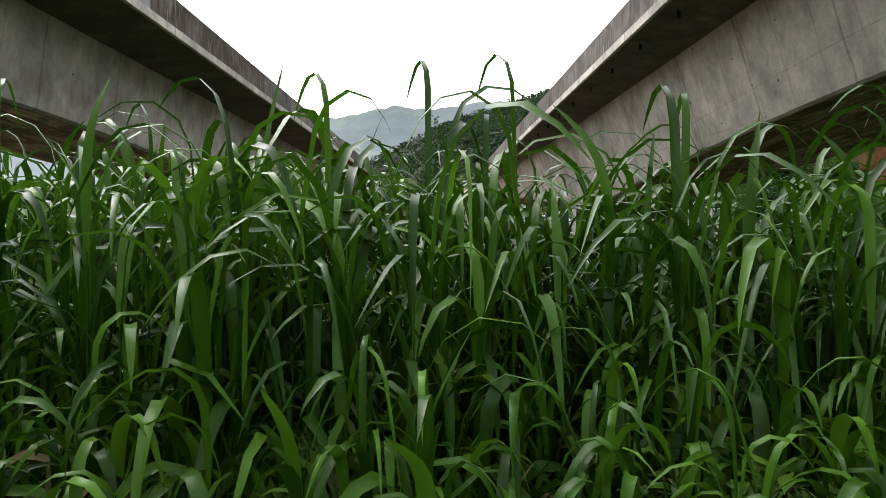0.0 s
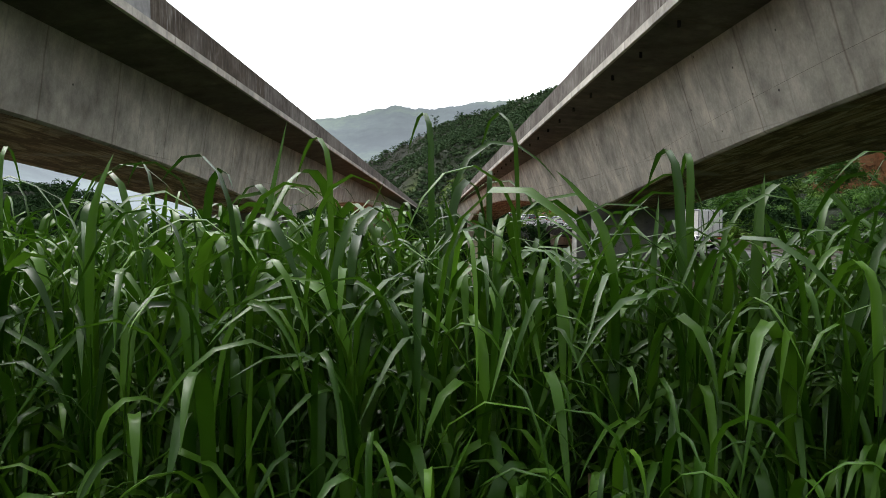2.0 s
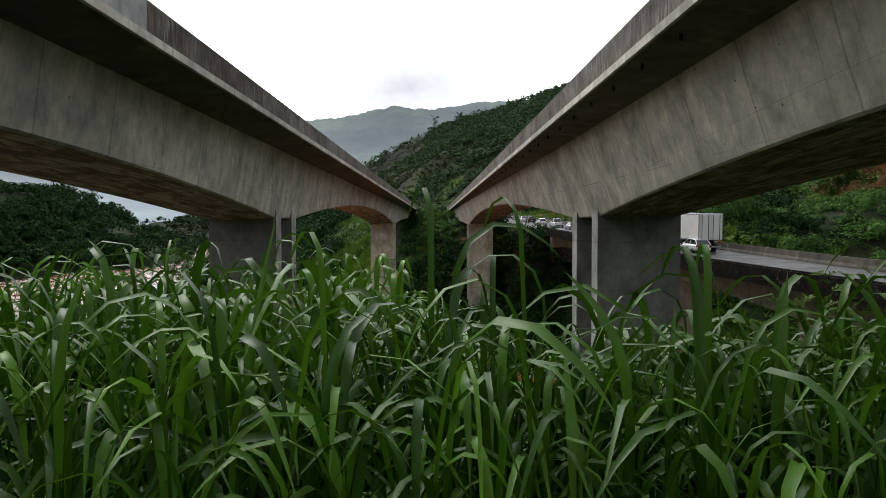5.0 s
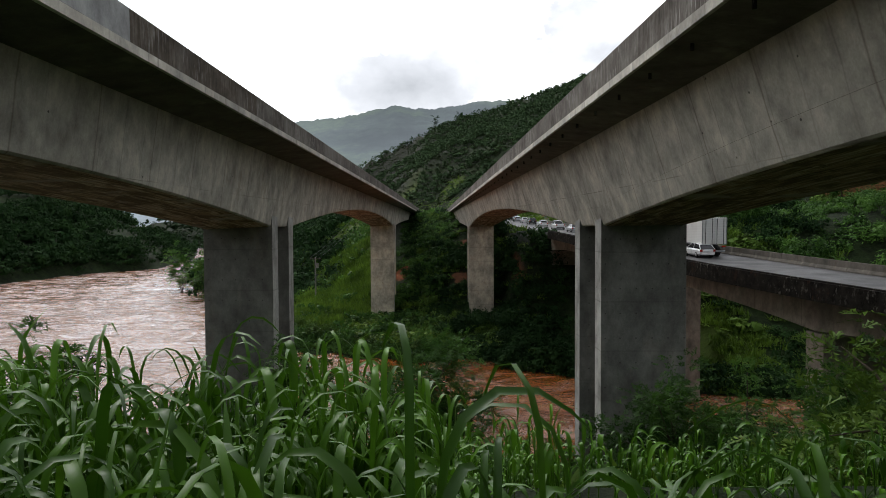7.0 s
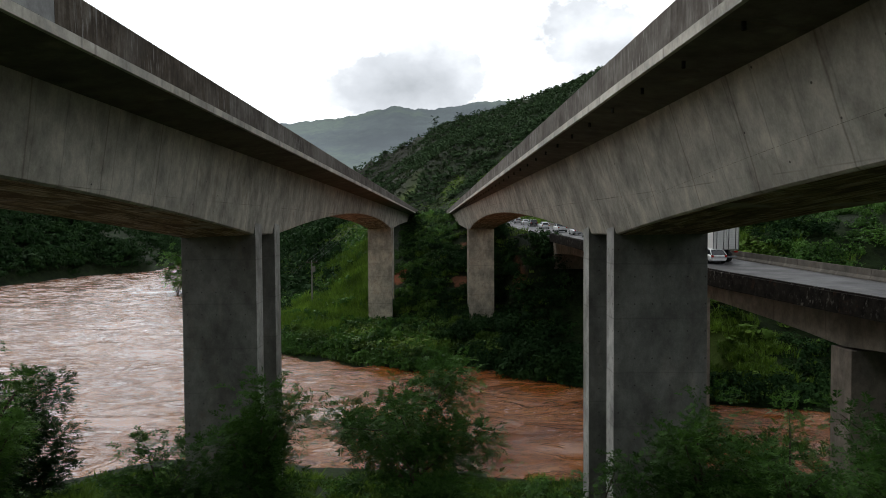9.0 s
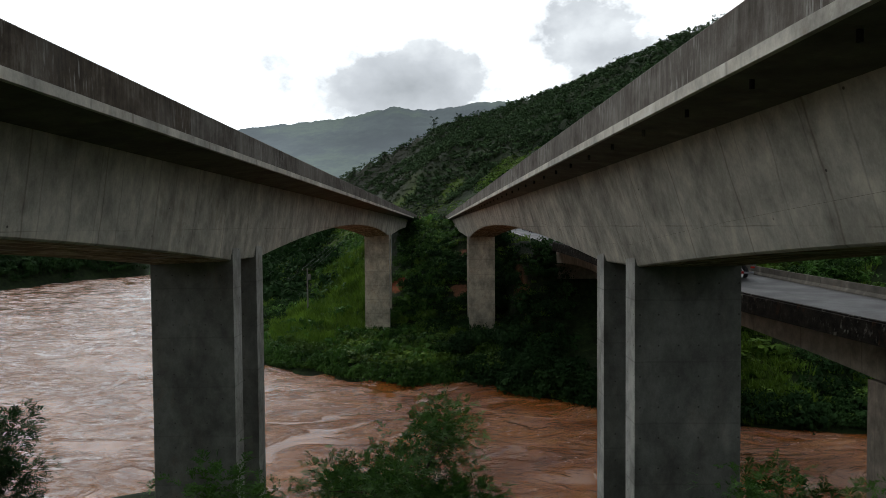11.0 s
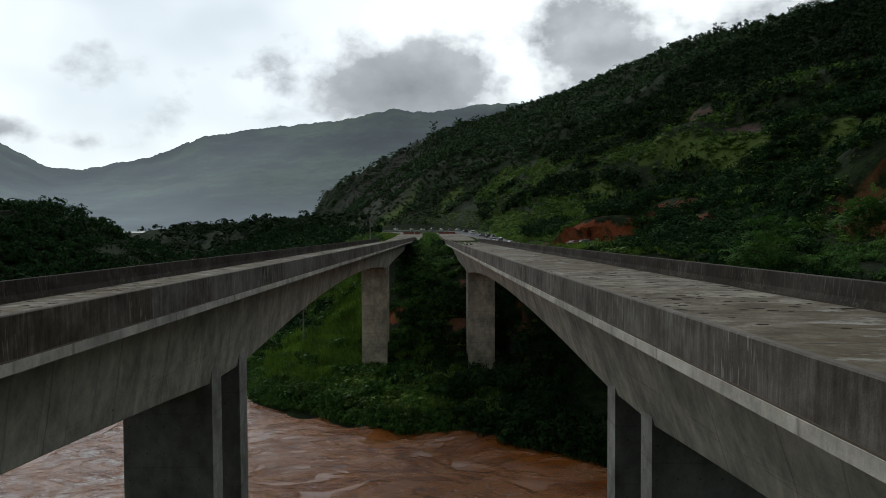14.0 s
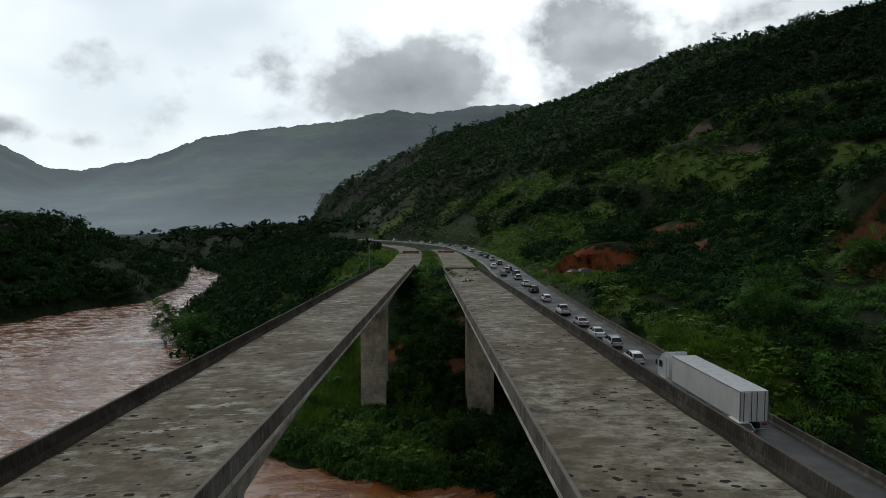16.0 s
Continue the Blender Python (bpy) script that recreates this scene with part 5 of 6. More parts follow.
# ---- tall grass round the starting place ----
def grass_leaves(n, base, lean_az, up, length, width, kink, hang, seed):
    """Long arching blades: base (n, 3). Returns vertices and quads."""
    r = np.random.default_rng(seed)
    seg = 8
    bend = r.uniform(7, 15, n)
    w = np.minimum(2.3 / bend, 0.92 * np.minimum(kink, 1 - kink))
    knots = np.stack([0 * kink, (kink - w) * 0.5, kink - w, kink - 0.5 * w, kink, kink + 0.5 * w, kink + w, (1 + kink + w) * 0.5, 0 * kink + 1], 1)
    s = knots
    az = lean_az[:, None] + 0.25 * r.normal(size=(n, 1)) * s
    # angle from upright along the blade: straight, a bend, then hanging
    def slant(q):
        return up[:, None] + (hang - up)[:, None] / (1 + np.exp(-(q - kink[:, None]) * bend[:, None]))
    phi, half = slant(s), slant((s[:, 1:] + s[:, :-1]) / 2)
    step = length[:, None] * np.diff(s, axis=1)
    dx, dz = np.sin(half) * step, np.cos(half) * step
    zero = np.zeros((n, 1))
    px = np.concatenate([zero, np.cumsum(dx * np.cos(az[:, :-1]), 1)], 1)
    py = np.concatenate([zero, np.cumsum(dx * np.sin(az[:, :-1]), 1)], 1)
    pz = np.concatenate([zero, np.cumsum(dz, 1)], 1)
    p = np.stack([px, py, pz], -1) + base[:, None, :]
    w = width[:, None] * np.clip(0.45 + 1.6 * s, 0, 1) * (1 - s ** 3.0) ** 0.9
    tw = r.normal(size=(n, 1)) * 0.22 + 0.4 * r.normal(size=(n, 1)) * s
    tan = np.stack([np.sin(phi) * np.cos(az), np.sin(phi) * np.sin(az), np.cos(phi)], -1)
    side = np.stack([-np.sin(az), np.cos(az), 0 * az], -1)
    nor = np.cross(tan, side)
    lat = side * np.cos(tw)[..., None] + nor * np.sin(tw)[..., None]
    nor2 = np.cross(tan, lat)
    a = p - lat * w[..., None] / 2 + nor2 * (w * 0.16)[..., None]
    b = p + lat * w[..., None] / 2 + nor2 * (w * 0.16)[..., None]
    v = np.stack([a, p, b], 2).reshape(-1, 3)
    i = np.arange(n)[:, None, None] * (3 * (seg + 1)) + np.arange(seg)[None, :, None] * 3 + np.arange(2)[None, None, :]
    f = np.stack([i, i + 1, i + 4, i + 3], -1).reshape(-1, 4)
    return v, f


def grass_patch(name, x, y, top, seed, label, leaves=8, material=None):
    r = np.random.default_rng(seed)
    n = len(x)
    z = land(x, y)
    h = top * r.uniform(0.6, 1.0, n)
    tilt_az, tilt = r.uniform(0, 2 * np.pi, n), np.abs(r.normal(0, 0.07, n))
    k = np.repeat(np.arange(n), leaves)
    m = len(k)
    u = np.tile(np.linspace(0.12, 0.95, leaves), n) + r.uniform(-0.05, 0.05, m)
    zz = h[k] * u * 0.72
    bx, by = x[k] + np.cos(tilt_az[k]) * tilt[k] * zz, y[k] + np.sin(tilt_az[k]) * tilt[k] * zz
    base = np.stack([bx, by, z[k] + zz], -1)
    length = r.uniform(0.55, 1.15, m) * np.clip(h[k] / 1.6, 0.5, 1.1)
    width = r.uniform(0.02, 0.056, m) * np.where(y[k] > 3.4, 1.15, 1.0)
    length = length * np.where(y[k] > 3.4, 0.74, 1.0)
    az = r.uniform(0, 2 * np.pi, m)
    up = np.abs(r.normal(0.1, 0.1, m))
    hang = np.where(r.uniform(size=m) < 0.07, r.uniform(0.4, 1.0, m), r.uniform(2.35, 2.95, m))
    kink = r.uniform(0.45, 0.74, m)
    length = np.where(hang < 1.1, length * 0.7, length)
    v, f = grass_leaves(m, base, az, up, length, width, kink, hang, seed + 1)
    me = quads_mesh(name, v, f, material or M_GRASS, True)
    ob = tagged(new(name, me), label, "grass", "", "stuff")
    # stems
    sb = np.stack([x, y, z - 0.05], -1)
    st = np.stack([x + np.cos(tilt_az) * tilt * h * 0.72, y + np.sin(tilt_az) * tilt * h * 0.72, z + h * 0.72], -1)
    w = 0.008
    ring = np.array([(w, 0, 0), (-w / 2, w * 0.87, 0), (-w / 2, -w * 0.87, 0)])
    sv = np.stack([sb[:, None] + ring, st[:, None] + ring * 0.5], 1).reshape(-1, 3)
    i = np.arange(n)[:, None] * 6 + np.arange(3)[None, :]
    j = np.arange(n)[:, None] * 6 + (np.arange(3)[None, :] + 1) % 3
    sf = np.stack([i, j, j + 3, i + 3], -1).reshape(-1, 4)
    tagged(new(name + "_stems", quads_mesh(name + "_stems", sv, sf, M_GRASS)), "green upright stems of the tall grass", "grass", "", "stuff")
    return ob


gxr, gyr = sample(4300, -6, 6, 1.6, 6.4, 41)
keep = (np.abs(gxr) < 0.72 * gyr + 0.9) & (gyr > 2.05 + 0.22 * np.sin(gxr * 2.3) - 0.04 * np.abs(gxr))
keep &= (gyr < 4.2) | (vnoise(gxr * 9, gyr * 9, 4) > 0.45)
gxr, gyr = gxr[keep], gyr[keep]
tops = 1.94 + 0.13 * np.clip(gyr - 2.2, 0, 1.0) - (0.06 + 0.2 * ease(-0.5, 0.3, gxr)) * np.clip(gyr - 3.3, 0, 3.0) + 0.14 * ease(0.0, -0.8, gxr) + 0.45 * fbm(gxr, gyr, 1.3, 2, 3) - 1.2 * ease(-0.15, 0.5, gxr) * ease(3.5, 4.4, gyr)
tops = tops + 0.12 * ease(3.7, 3.1, gyr) * ease(0.6, 0.0, gxr) + 0.12 * ease(3.3, 3.6, gyr) * ease(0.2, -0.4, gxr)
grass_patch("tall_grass", gxr, gyr, tops, 43, "tall bright green grass with broad arching blades", 7)
# the stand goes on to both sides and behind, thinner where it has been trodden
bx, by = sample(1150, -7.5, 7.5, -5.5, 7.5, 52)
keep = (np.abs(bx) > 0.72 * np.maximum(by, 0) + 1.0) & (np.hypot(bx, by) > 1.9) & (fbm(bx, by, 3.0, 3, 53) > -0.14)
bx, by = bx[keep], by[keep]
grass_patch("side_grass", bx, by, 1.5 + 0.8 * fbm(bx, by, 1.6, 2, 54), 55, "tall green grass at the sides of the clearing", 4)
sx, sy = sample(850, -9, 9, 6.0, 12.5, 47)
keep = np.abs(sx) < 0.7 * sy + 1
grass_patch("slope_tall_grass", sx[keep], sy[keep], 1.1 + 0.5 * fbm(sx[keep], sy[keep], 2.0, 2, 9) - 0.35 * ease(0.5, 2.5, sx[keep]), 48, "tall green grass on the falling slope", 5)
dx, dy = sample(90, -2.2, 2.2, 1.6, 2.6, 49)
grass_patch("dry_grass", dx, dy, 0.8 + 0 * dx, 50, "dry straw-coloured blades among the grass", 4, M_DRY)
fx, fy = sample(480, -2.6, 2.6, 1.45, 2.2, 45)
keep = (np.abs(fx) < 0.75 * fy + 0.5)
ex, ey = sample(300, -1.9, 2.5, 1.4, 2.1, 56)
grass_patch("edge_grass", ex, ey, 1.15 + 0.4 * fbm(ex, ey, 0.8, 2, 58), 57, "bright green grass at the edge of the clearing", 5)
grass_patch("low_grass", fx[keep], fy[keep], 0.95 + 0.5 * fbm(fx[keep], fy[keep], 0.8, 2, 8), 46, "lower green grass at the edge of the tall stand", 5)


# ---- single trees ----
def tree(x, y, height, spread, seed, label, leaves=1500, leaf=0.2, lean=(0, 0), material=None, bare=0.35, name="tree", limbs=9):
    """A trunk that forks into limbs, each with its own sprays of leaves."""
    r = random.Random(seed)
    base = Vector((x, y, float(land(x, y)) - 0.2))
    root = thing(name, base, label, name)
    top = base + Vector((lean[0], lean[1], height * 0.55))
    bm = bmesh.new()
    pts = [base, base.lerp(top, 0.35) + Vector((r.uniform(-0.15, 0.15) * height * 0.3, 0, 0)), base.lerp(top, 0.7), top]
    rad = height * 0.018 + 0.03
    for i in range(3):
        tube(bm, pts[i], pts[i + 1] + (pts[i + 1] - pts[i]) * 0.03, rad * (1 - 0.22 * i), rad * (1 - 0.22 * (i + 1)), 9)
    part("trunk", bm, M_BARK, root)
    tips = []
    for k in range(limbs):
        f = bare + (1 - bare) * r.random()
        a = base.lerp(top, f)
        az = k * 2.4 + r.uniform(-0.4, 0.4)
        reach = spread * r.uniform(0.3, 1.15) * (1.15 - 0.45 * f)
        b = a + Vector((math.cos(az) * reach, math.sin(az) * reach, height * r.uniform(-0.02, 0.44) * (0.5 + f * 0.6)))
        mid = a.lerp(b, 0.5) + Vector((0, 0, reach * 0.12))
        bm = bmesh.new()
        tube(bm, a, mid, rad * 0.42, rad * 0.26, 7)
        tube(bm, mid, b, rad * 0.26, rad * 0.1, 7)
        part("limb", bm, M_BARK, root)
        tips += [b, mid.lerp(b, 0.5), mid, b + Vector((r.uniform(-0.6, 0.6), r.uniform(-0.6, 0.6), r.uniform(0, 0.5))) * spread * 0.25]
    tips.append(top + Vector((0, 0, height * 0.2)))
    tips.append(top + Vector((spread * 0.15, 0, height * 0.35)))
    g = np.random.default_rng(seed)
    c = np.array([tuple(t) for t in tips])
    # feathered sprays: leaflets in pairs along short drooping twigs
    pairs = 7
    sprays = max(int(leaves * 1.45) // (2 * pairs), 20)
    k = g.integers(0, len(c), sprays)
    d = g.normal(size=(sprays, 3)) * spread * g.uniform(0.09, 0.2, len(c))[k][:, None]
    d[:, 2] *= 0.7
    p = c[k] + d
    way = d / (np.linalg.norm(d, axis=1)[:, None] + 1e-6) + g.normal(size=(sprays, 3)) * 0.5 + np.array([0, 0, 0.25])
    way /= np.linalg.norm(way, axis=1)[:, None]
    side = np.cross(way, np.array([0, 0, 1.0]) + g.normal(size=(sprays, 3)) * 0.3)
    side /= np.linalg.norm(side, axis=1)[:, None]
    long = leaf * g.uniform(4.0, 7.5, sprays)
    u = np.linspace(0.1, 1.0, pairs)
    foot = p[:, None] + way[:, None] * (long[:, None] * u)[..., None]
    foot[..., 2] -= 0.35 * long[:, None] * u ** 2
    foot = np.repeat(foot, 2, axis=1)
    sgn = np.tile([1.0, -1.0], pairs)[None, :, None]
    s = leaf * (g.uniform(1.15, 2.2, (sprays, 2 * pairs)) * np.repeat(1.15 - 0.6 * u, 2))[..., None]
    out = side[:, None] * sgn + way[:, None] * 0.55 + g.normal(size=(sprays, 2 * pairs, 3)) * 0.22
    v = np.stack([foot - way[:, None] * s * 0.3, foot + out * s, foot + way[:, None] * s * 0.34 + out * s * 0.35], axis=2).reshape(-1, 3)
    part("crown", quads_mesh("crown", v, np.arange(len(v)).reshape(-1, 3), material or M_TREE), None, root)
    return root


tree(-1.2, 35.5, 8.2, 4.1, 3, "leafy green tree on the slope between the piers", 46000, 0.09, bare=0.12, limbs=15)
tree(-5.7, 25.0, 5.5, 2.2, 79, "feathery dark green bush before the pier", 29000, 0.068, bare=0.12, limbs=15)
tree(-9.3, 26.5, 4.0, 1.9, 75, "feathery green bush on the near bank", 14450, 0.072, bare=0.12, limbs=15)
tree(9.0, 27.5, 6.0, 2.8, 73, "feathery dark bush before the pier", 28000, 0.072, bare=0.12, limbs=15)
tree(10.6, 24.6, 4.8, 1.9, 74, "dark bush with thin twigs beside the pier", 9248, 0.072, bare=0.12, limbs=15)
tree(12.3, 20.8, 5.4, 2.3, 78, "dark bushy tree under the viaduct", 17340, 0.068, bare=0.12, limbs=15)
tree(16.0, 27.0, 5.5, 2.6, 80, "dark bush under the viaduct", 13005, 0.08, bare=0.12, limbs=15)
tree(2.8, 24.0, 3.0, 1.3, 10, "small leafy shrub on the slope", 7514, 0.06, bare=0.12, limbs=15)
tree(5.4, 27.0, 3.4, 1.5, 8, "small leafy shrub beside the pier", 8092, 0.064, bare=0.12, limbs=15)
tree(6.6, 10.5, 2.6, 1.7, 9, "young light green shrub on the bank", 5202, 0.068, material=M_BRIGHT, bare=0.12, limbs=15)
tree(-21.8, 36.0, 11.3, 2.4, 5, "tall feathery tree on the near bank", 17000, 0.104, limbs=14)
tree(-29.5, 51.0, 9.2, 4.3, 4, "dark round tree at the river's edge", 30000, 0.13, bare=0.2, limbs=18, material=M_FOREST)
tree(-18.5, 57.0, 5.0, 3.0, 12, "bushy green tree at the river's edge", 1800, 0.2)
tree(21.0, 50.0, 6.5, 3.4, 14, "dark leafy tree beside the viaduct", 2200, 0.2)
tree(-82, 226, 14.0, 7.0, 15, "wide tree that leans over the river", 2600, 0.55, (-4, 0))
tree(-66, 196, 12.0, 6.0, 16, "dark tree on the far bank", 2200, 0.55)
tree(52, 118, 9.0, 5.0, 17, "spreading tree on the hillside by the highway", 2000, 0.4)
tree(80, 138, 8.0, 6.0, 18, "flat-topped tree before the red cutting", 2000, 0.5)


def bare_tree(x, y, z, height, seed):
    r = random.Random(seed)
    root = thing("dead_tree", (x, y, z), "bare dead branches standing in the river's edge", "tree")
    bm = bmesh.new()
    base = Vector((x, y, z))
    for k in range(6):
        az, f = k * 1.3, r.uniform(0.6, 1.0)
        mid = base + Vector((math.cos(az) * 0.5, math.sin(az) * 0.5, height * 0.4 * f))
        tip = mid + Vector((math.cos(az) * 1.6 * f, math.sin(az) * 1.6 * f, height * 0.55 * f))
        tube(bm, base, mid, 0.12, 0.08, 6)
        tube(bm, mid, tip, 0.08, 0.02, 6)
        tube(bm, mid.lerp(tip, 0.4), tip + Vector((r.uniform(-1, 1), r.uniform(-1, 1), -0.4)), 0.05, 0.015, 5)
    part("branches", bm, M_BARK, root)


bare_tree(-83, 217, WATER - 0.5, 7.0, 3)

for wx0, wy0, sd in ((1.0, 1.9, 51), (1.35, 2.05, 52), (0.75, 1.75, 53), (-1.5, 2.0, 54), (1.7, 2.3, 55), (1.15, 1.65, 56), (1.5, 1.8, 57), (-0.4, 1.7, 58)):
    tree(wx0, wy0, 1.05, 0.34, sd, "leafy green weed among the grass", 220, 0.045, material=M_BRIGHT, name="weed")

# lone trees that stand out on the ridge
for px, py, h, sd in ((-12, 1062, 15, 31), (22, 1020, 16, 32), (28, 1010, 14, 33), (46, 985, 15, 34), (-55, 1075, 14, 35), (238, 455, 9, 36), (232, 462, 8, 37), (205, 520, 9, 38)):
    tree(px, py, h, h * 0.42, sd, "lone tall tree on the ridge line", 260, h * 0.07, bare=0.75, material=M_FOREST)

# undergrowth on the slope below the bridges
x, y = sample(420, -34, 34, 7.5, 60, 61)
k = dry(x, y) & seen(x, y, 1.3) & (along(x, y, NEAR_BANK) < along(x, y, FAR_BANK)) & (np.hypot(x - 10, y - 39) > 6) & (np.hypot(x + 13, y - 46) > 6)
forest("slope_undergrowth", x[k], y[k], 0.6, 1.4, BUSH, M_TREE, "dark leafy undergrowth on the near slope", 62, 0.05, 0.9)
x, y = sample(2600, -30, 30, 12.0, 60, 63)
k = dry(x, y) & seen(x, y, 1.3) & (along(x, y, NEAR_BANK) < along(x, y, FAR_BANK)) & (y > 12)
forest("slope_grass", x[k], y[k], 0.4, 0.9, TUFT, M_BRIGHT, "rough green grass on the near slope", 64, 0.0, 0.8)


# ---- pole and wires on the far slope ----
M_POLE = plain("pole_concrete", (0.22, 0.21, 0.19), 0.85)
M_WIRE = plain("wire", (0.02, 0.02, 0.02), 0.6)


def utility_pole(x, y, height):
    z = float(land(x, y)) - 0.3
    root = thing("utility_pole", (x, y, z), "grey concrete utility pole with crossarm and transformer", "utility pole")
    part("mast", tube(bmesh.new(), (x, y, z), (x, y, z + height), 0.2, 0.12, 10), M_POLE, root)
    part("crossarm", box(bmesh.new(), (x, y, z + height - 0.4), (2.4, 0.14, 0.16), 0.02), M_BARK, root)
    part("transformer", tube(bmesh.new(), (x + 0.45, y, z + height - 2.4), (x + 0.45, y, z + height - 1.3), 0.32, 0.32, 12), M_POLE, root)
    for u in (-1.0, 0.0, 1.0):
        part("insulator", tube(bmesh.new(), (x + u, y, z + height - 0.34), (x + u, y, z + height - 0.1), 0.06, 0.04, 8), M_POLE, root)
    return Vector((x, y, z + height - 0.1))


p0 = utility_pole(-28.0, 150, 10.0)
p1 = utility_pole(-19.5, 200, 10.0)
for u in (-1.0, 0.0, 1.0):
    a, b = p0 + Vector((u, 0, 0)), p1 + Vector((u, 0, 0))
    bm = bmesh.new()
    for i in range(12):
        s0, s1 = i / 12, (i + 1) / 12
        tube(bm, a.lerp(b, s0) - Vector((0, 0, 6 * s0 * (1 - s0))), a.lerp(b, s1) - Vector((0, 0, 6 * s1 * (1 - s1))), 0.025, n=5)
    wire = part("wire", bm, M_WIRE, tagged(new("power_line"), "thin black wire between two poles", "wire", "power lines"))


# ---- vehicles ----
M_GLASS = Shade("dark_car_glass", rough=0.06, spec=0.6).done((0.015, 0.017, 0.02))
M_TYRE = plain("tyre_rubber", (0.018, 0.018, 0.018), 0.8, 0, 0.3)
M_RIM = plain("alloy_rim", (0.5, 0.5, 0.5), 0.35, 0.8)
M_RED = plain("red_lamp", (0.35, 0.015, 0.012), 0.25)
M_CLEAR = plain("clear_lamp", (0.7, 0.7, 0.68), 0.15)
M_BLACK = plain("black_plastic", (0.02, 0.02, 0.02), 0.6)
M_PLATE = plain("plate_grey", (0.55, 0.55, 0.55), 0.5)
M_STEEL = plain("galvanised_steel", (0.32, 0.33, 0.34), 0.45, 0.7)
PAINTS = {}


def paint(name, color, rough=0.25):
    if name not in PAINTS:
        s = Shade(name + "_paint", rough, 0.1, 0.5)
        s.b.inputs["Coat Weight"].default_value = 0.6
        dirt = s.ramp(s.noise(2.0, 5), [(0.5, 0.0), (0.8, 0.35)])
        PAINTS[name] = s.done(s.mix(dirt, color, (0.12, 0.09, 0.07)))
    return PAINTS[name]


COLOURS = {"white": (0.75, 0.75, 0.74), "silver": (0.42, 0.43, 0.44), "black": (0.02, 0.02, 0.022), "grey": (0.13, 0.135, 0.14), "red": (0.3, 0.02, 0.02)}


def wheel(parent, x, y, z, r, w, side):
    bm = bmesh.new()
    tube(bm, (x - w / 2, y, z), (x + w / 2, y, z), r, r, 20)
    es = [e for e in bm.edges if len(e.link_faces) == 2 and any(len(f.verts) > 4 for f in e.link_faces)]
    bmesh.ops.bevel(bm, geom=es, offset=0.03, segments=2, affect="EDGES")
    t = part("tyre", bm, M_TYRE, parent)
    bm = bmesh.new()
    tube(bm, (x + side * (w / 2 - 0.02), y, z), (x + side * (w / 2 + 0.012), y, z), r * 0.62, r * 0.5, 16)
    part("rim", bm, M_RIM, t)


SHAPES = {
    "hatchback": dict(L=4.0, W=1.72, belt=0.92, roof=1.5, cab=[(-1.94, 0.0), (-1.4, 0.84), (-0.45, 1.0), (0.3, 0.95), (1.3, 0.0)]),
    "sedan": dict(L=4.45, W=1.75, belt=0.92, roof=1.46, cab=[(-1.6, 0.0), (-0.95, 0.9), (-0.3, 1.0), (0.4, 0.96), (1.3, 0.0)]),
    "suv": dict(L=4.4, W=1.82, belt=1.05, roof=1.66, cab=[(-2.1, 0.0), (-1.6, 0.88), (-0.5, 1.0), (0.3, 0.96), (1.25, 0.0)]),
    "pickup": dict(L=5.2, W=1.86, belt=1.1, roof=1.78, cab=[(-0.75, 0.0), (-0.6, 0.93), (-0.1, 1.0), (0.6, 0.96), (1.4, 0.0)]),
}


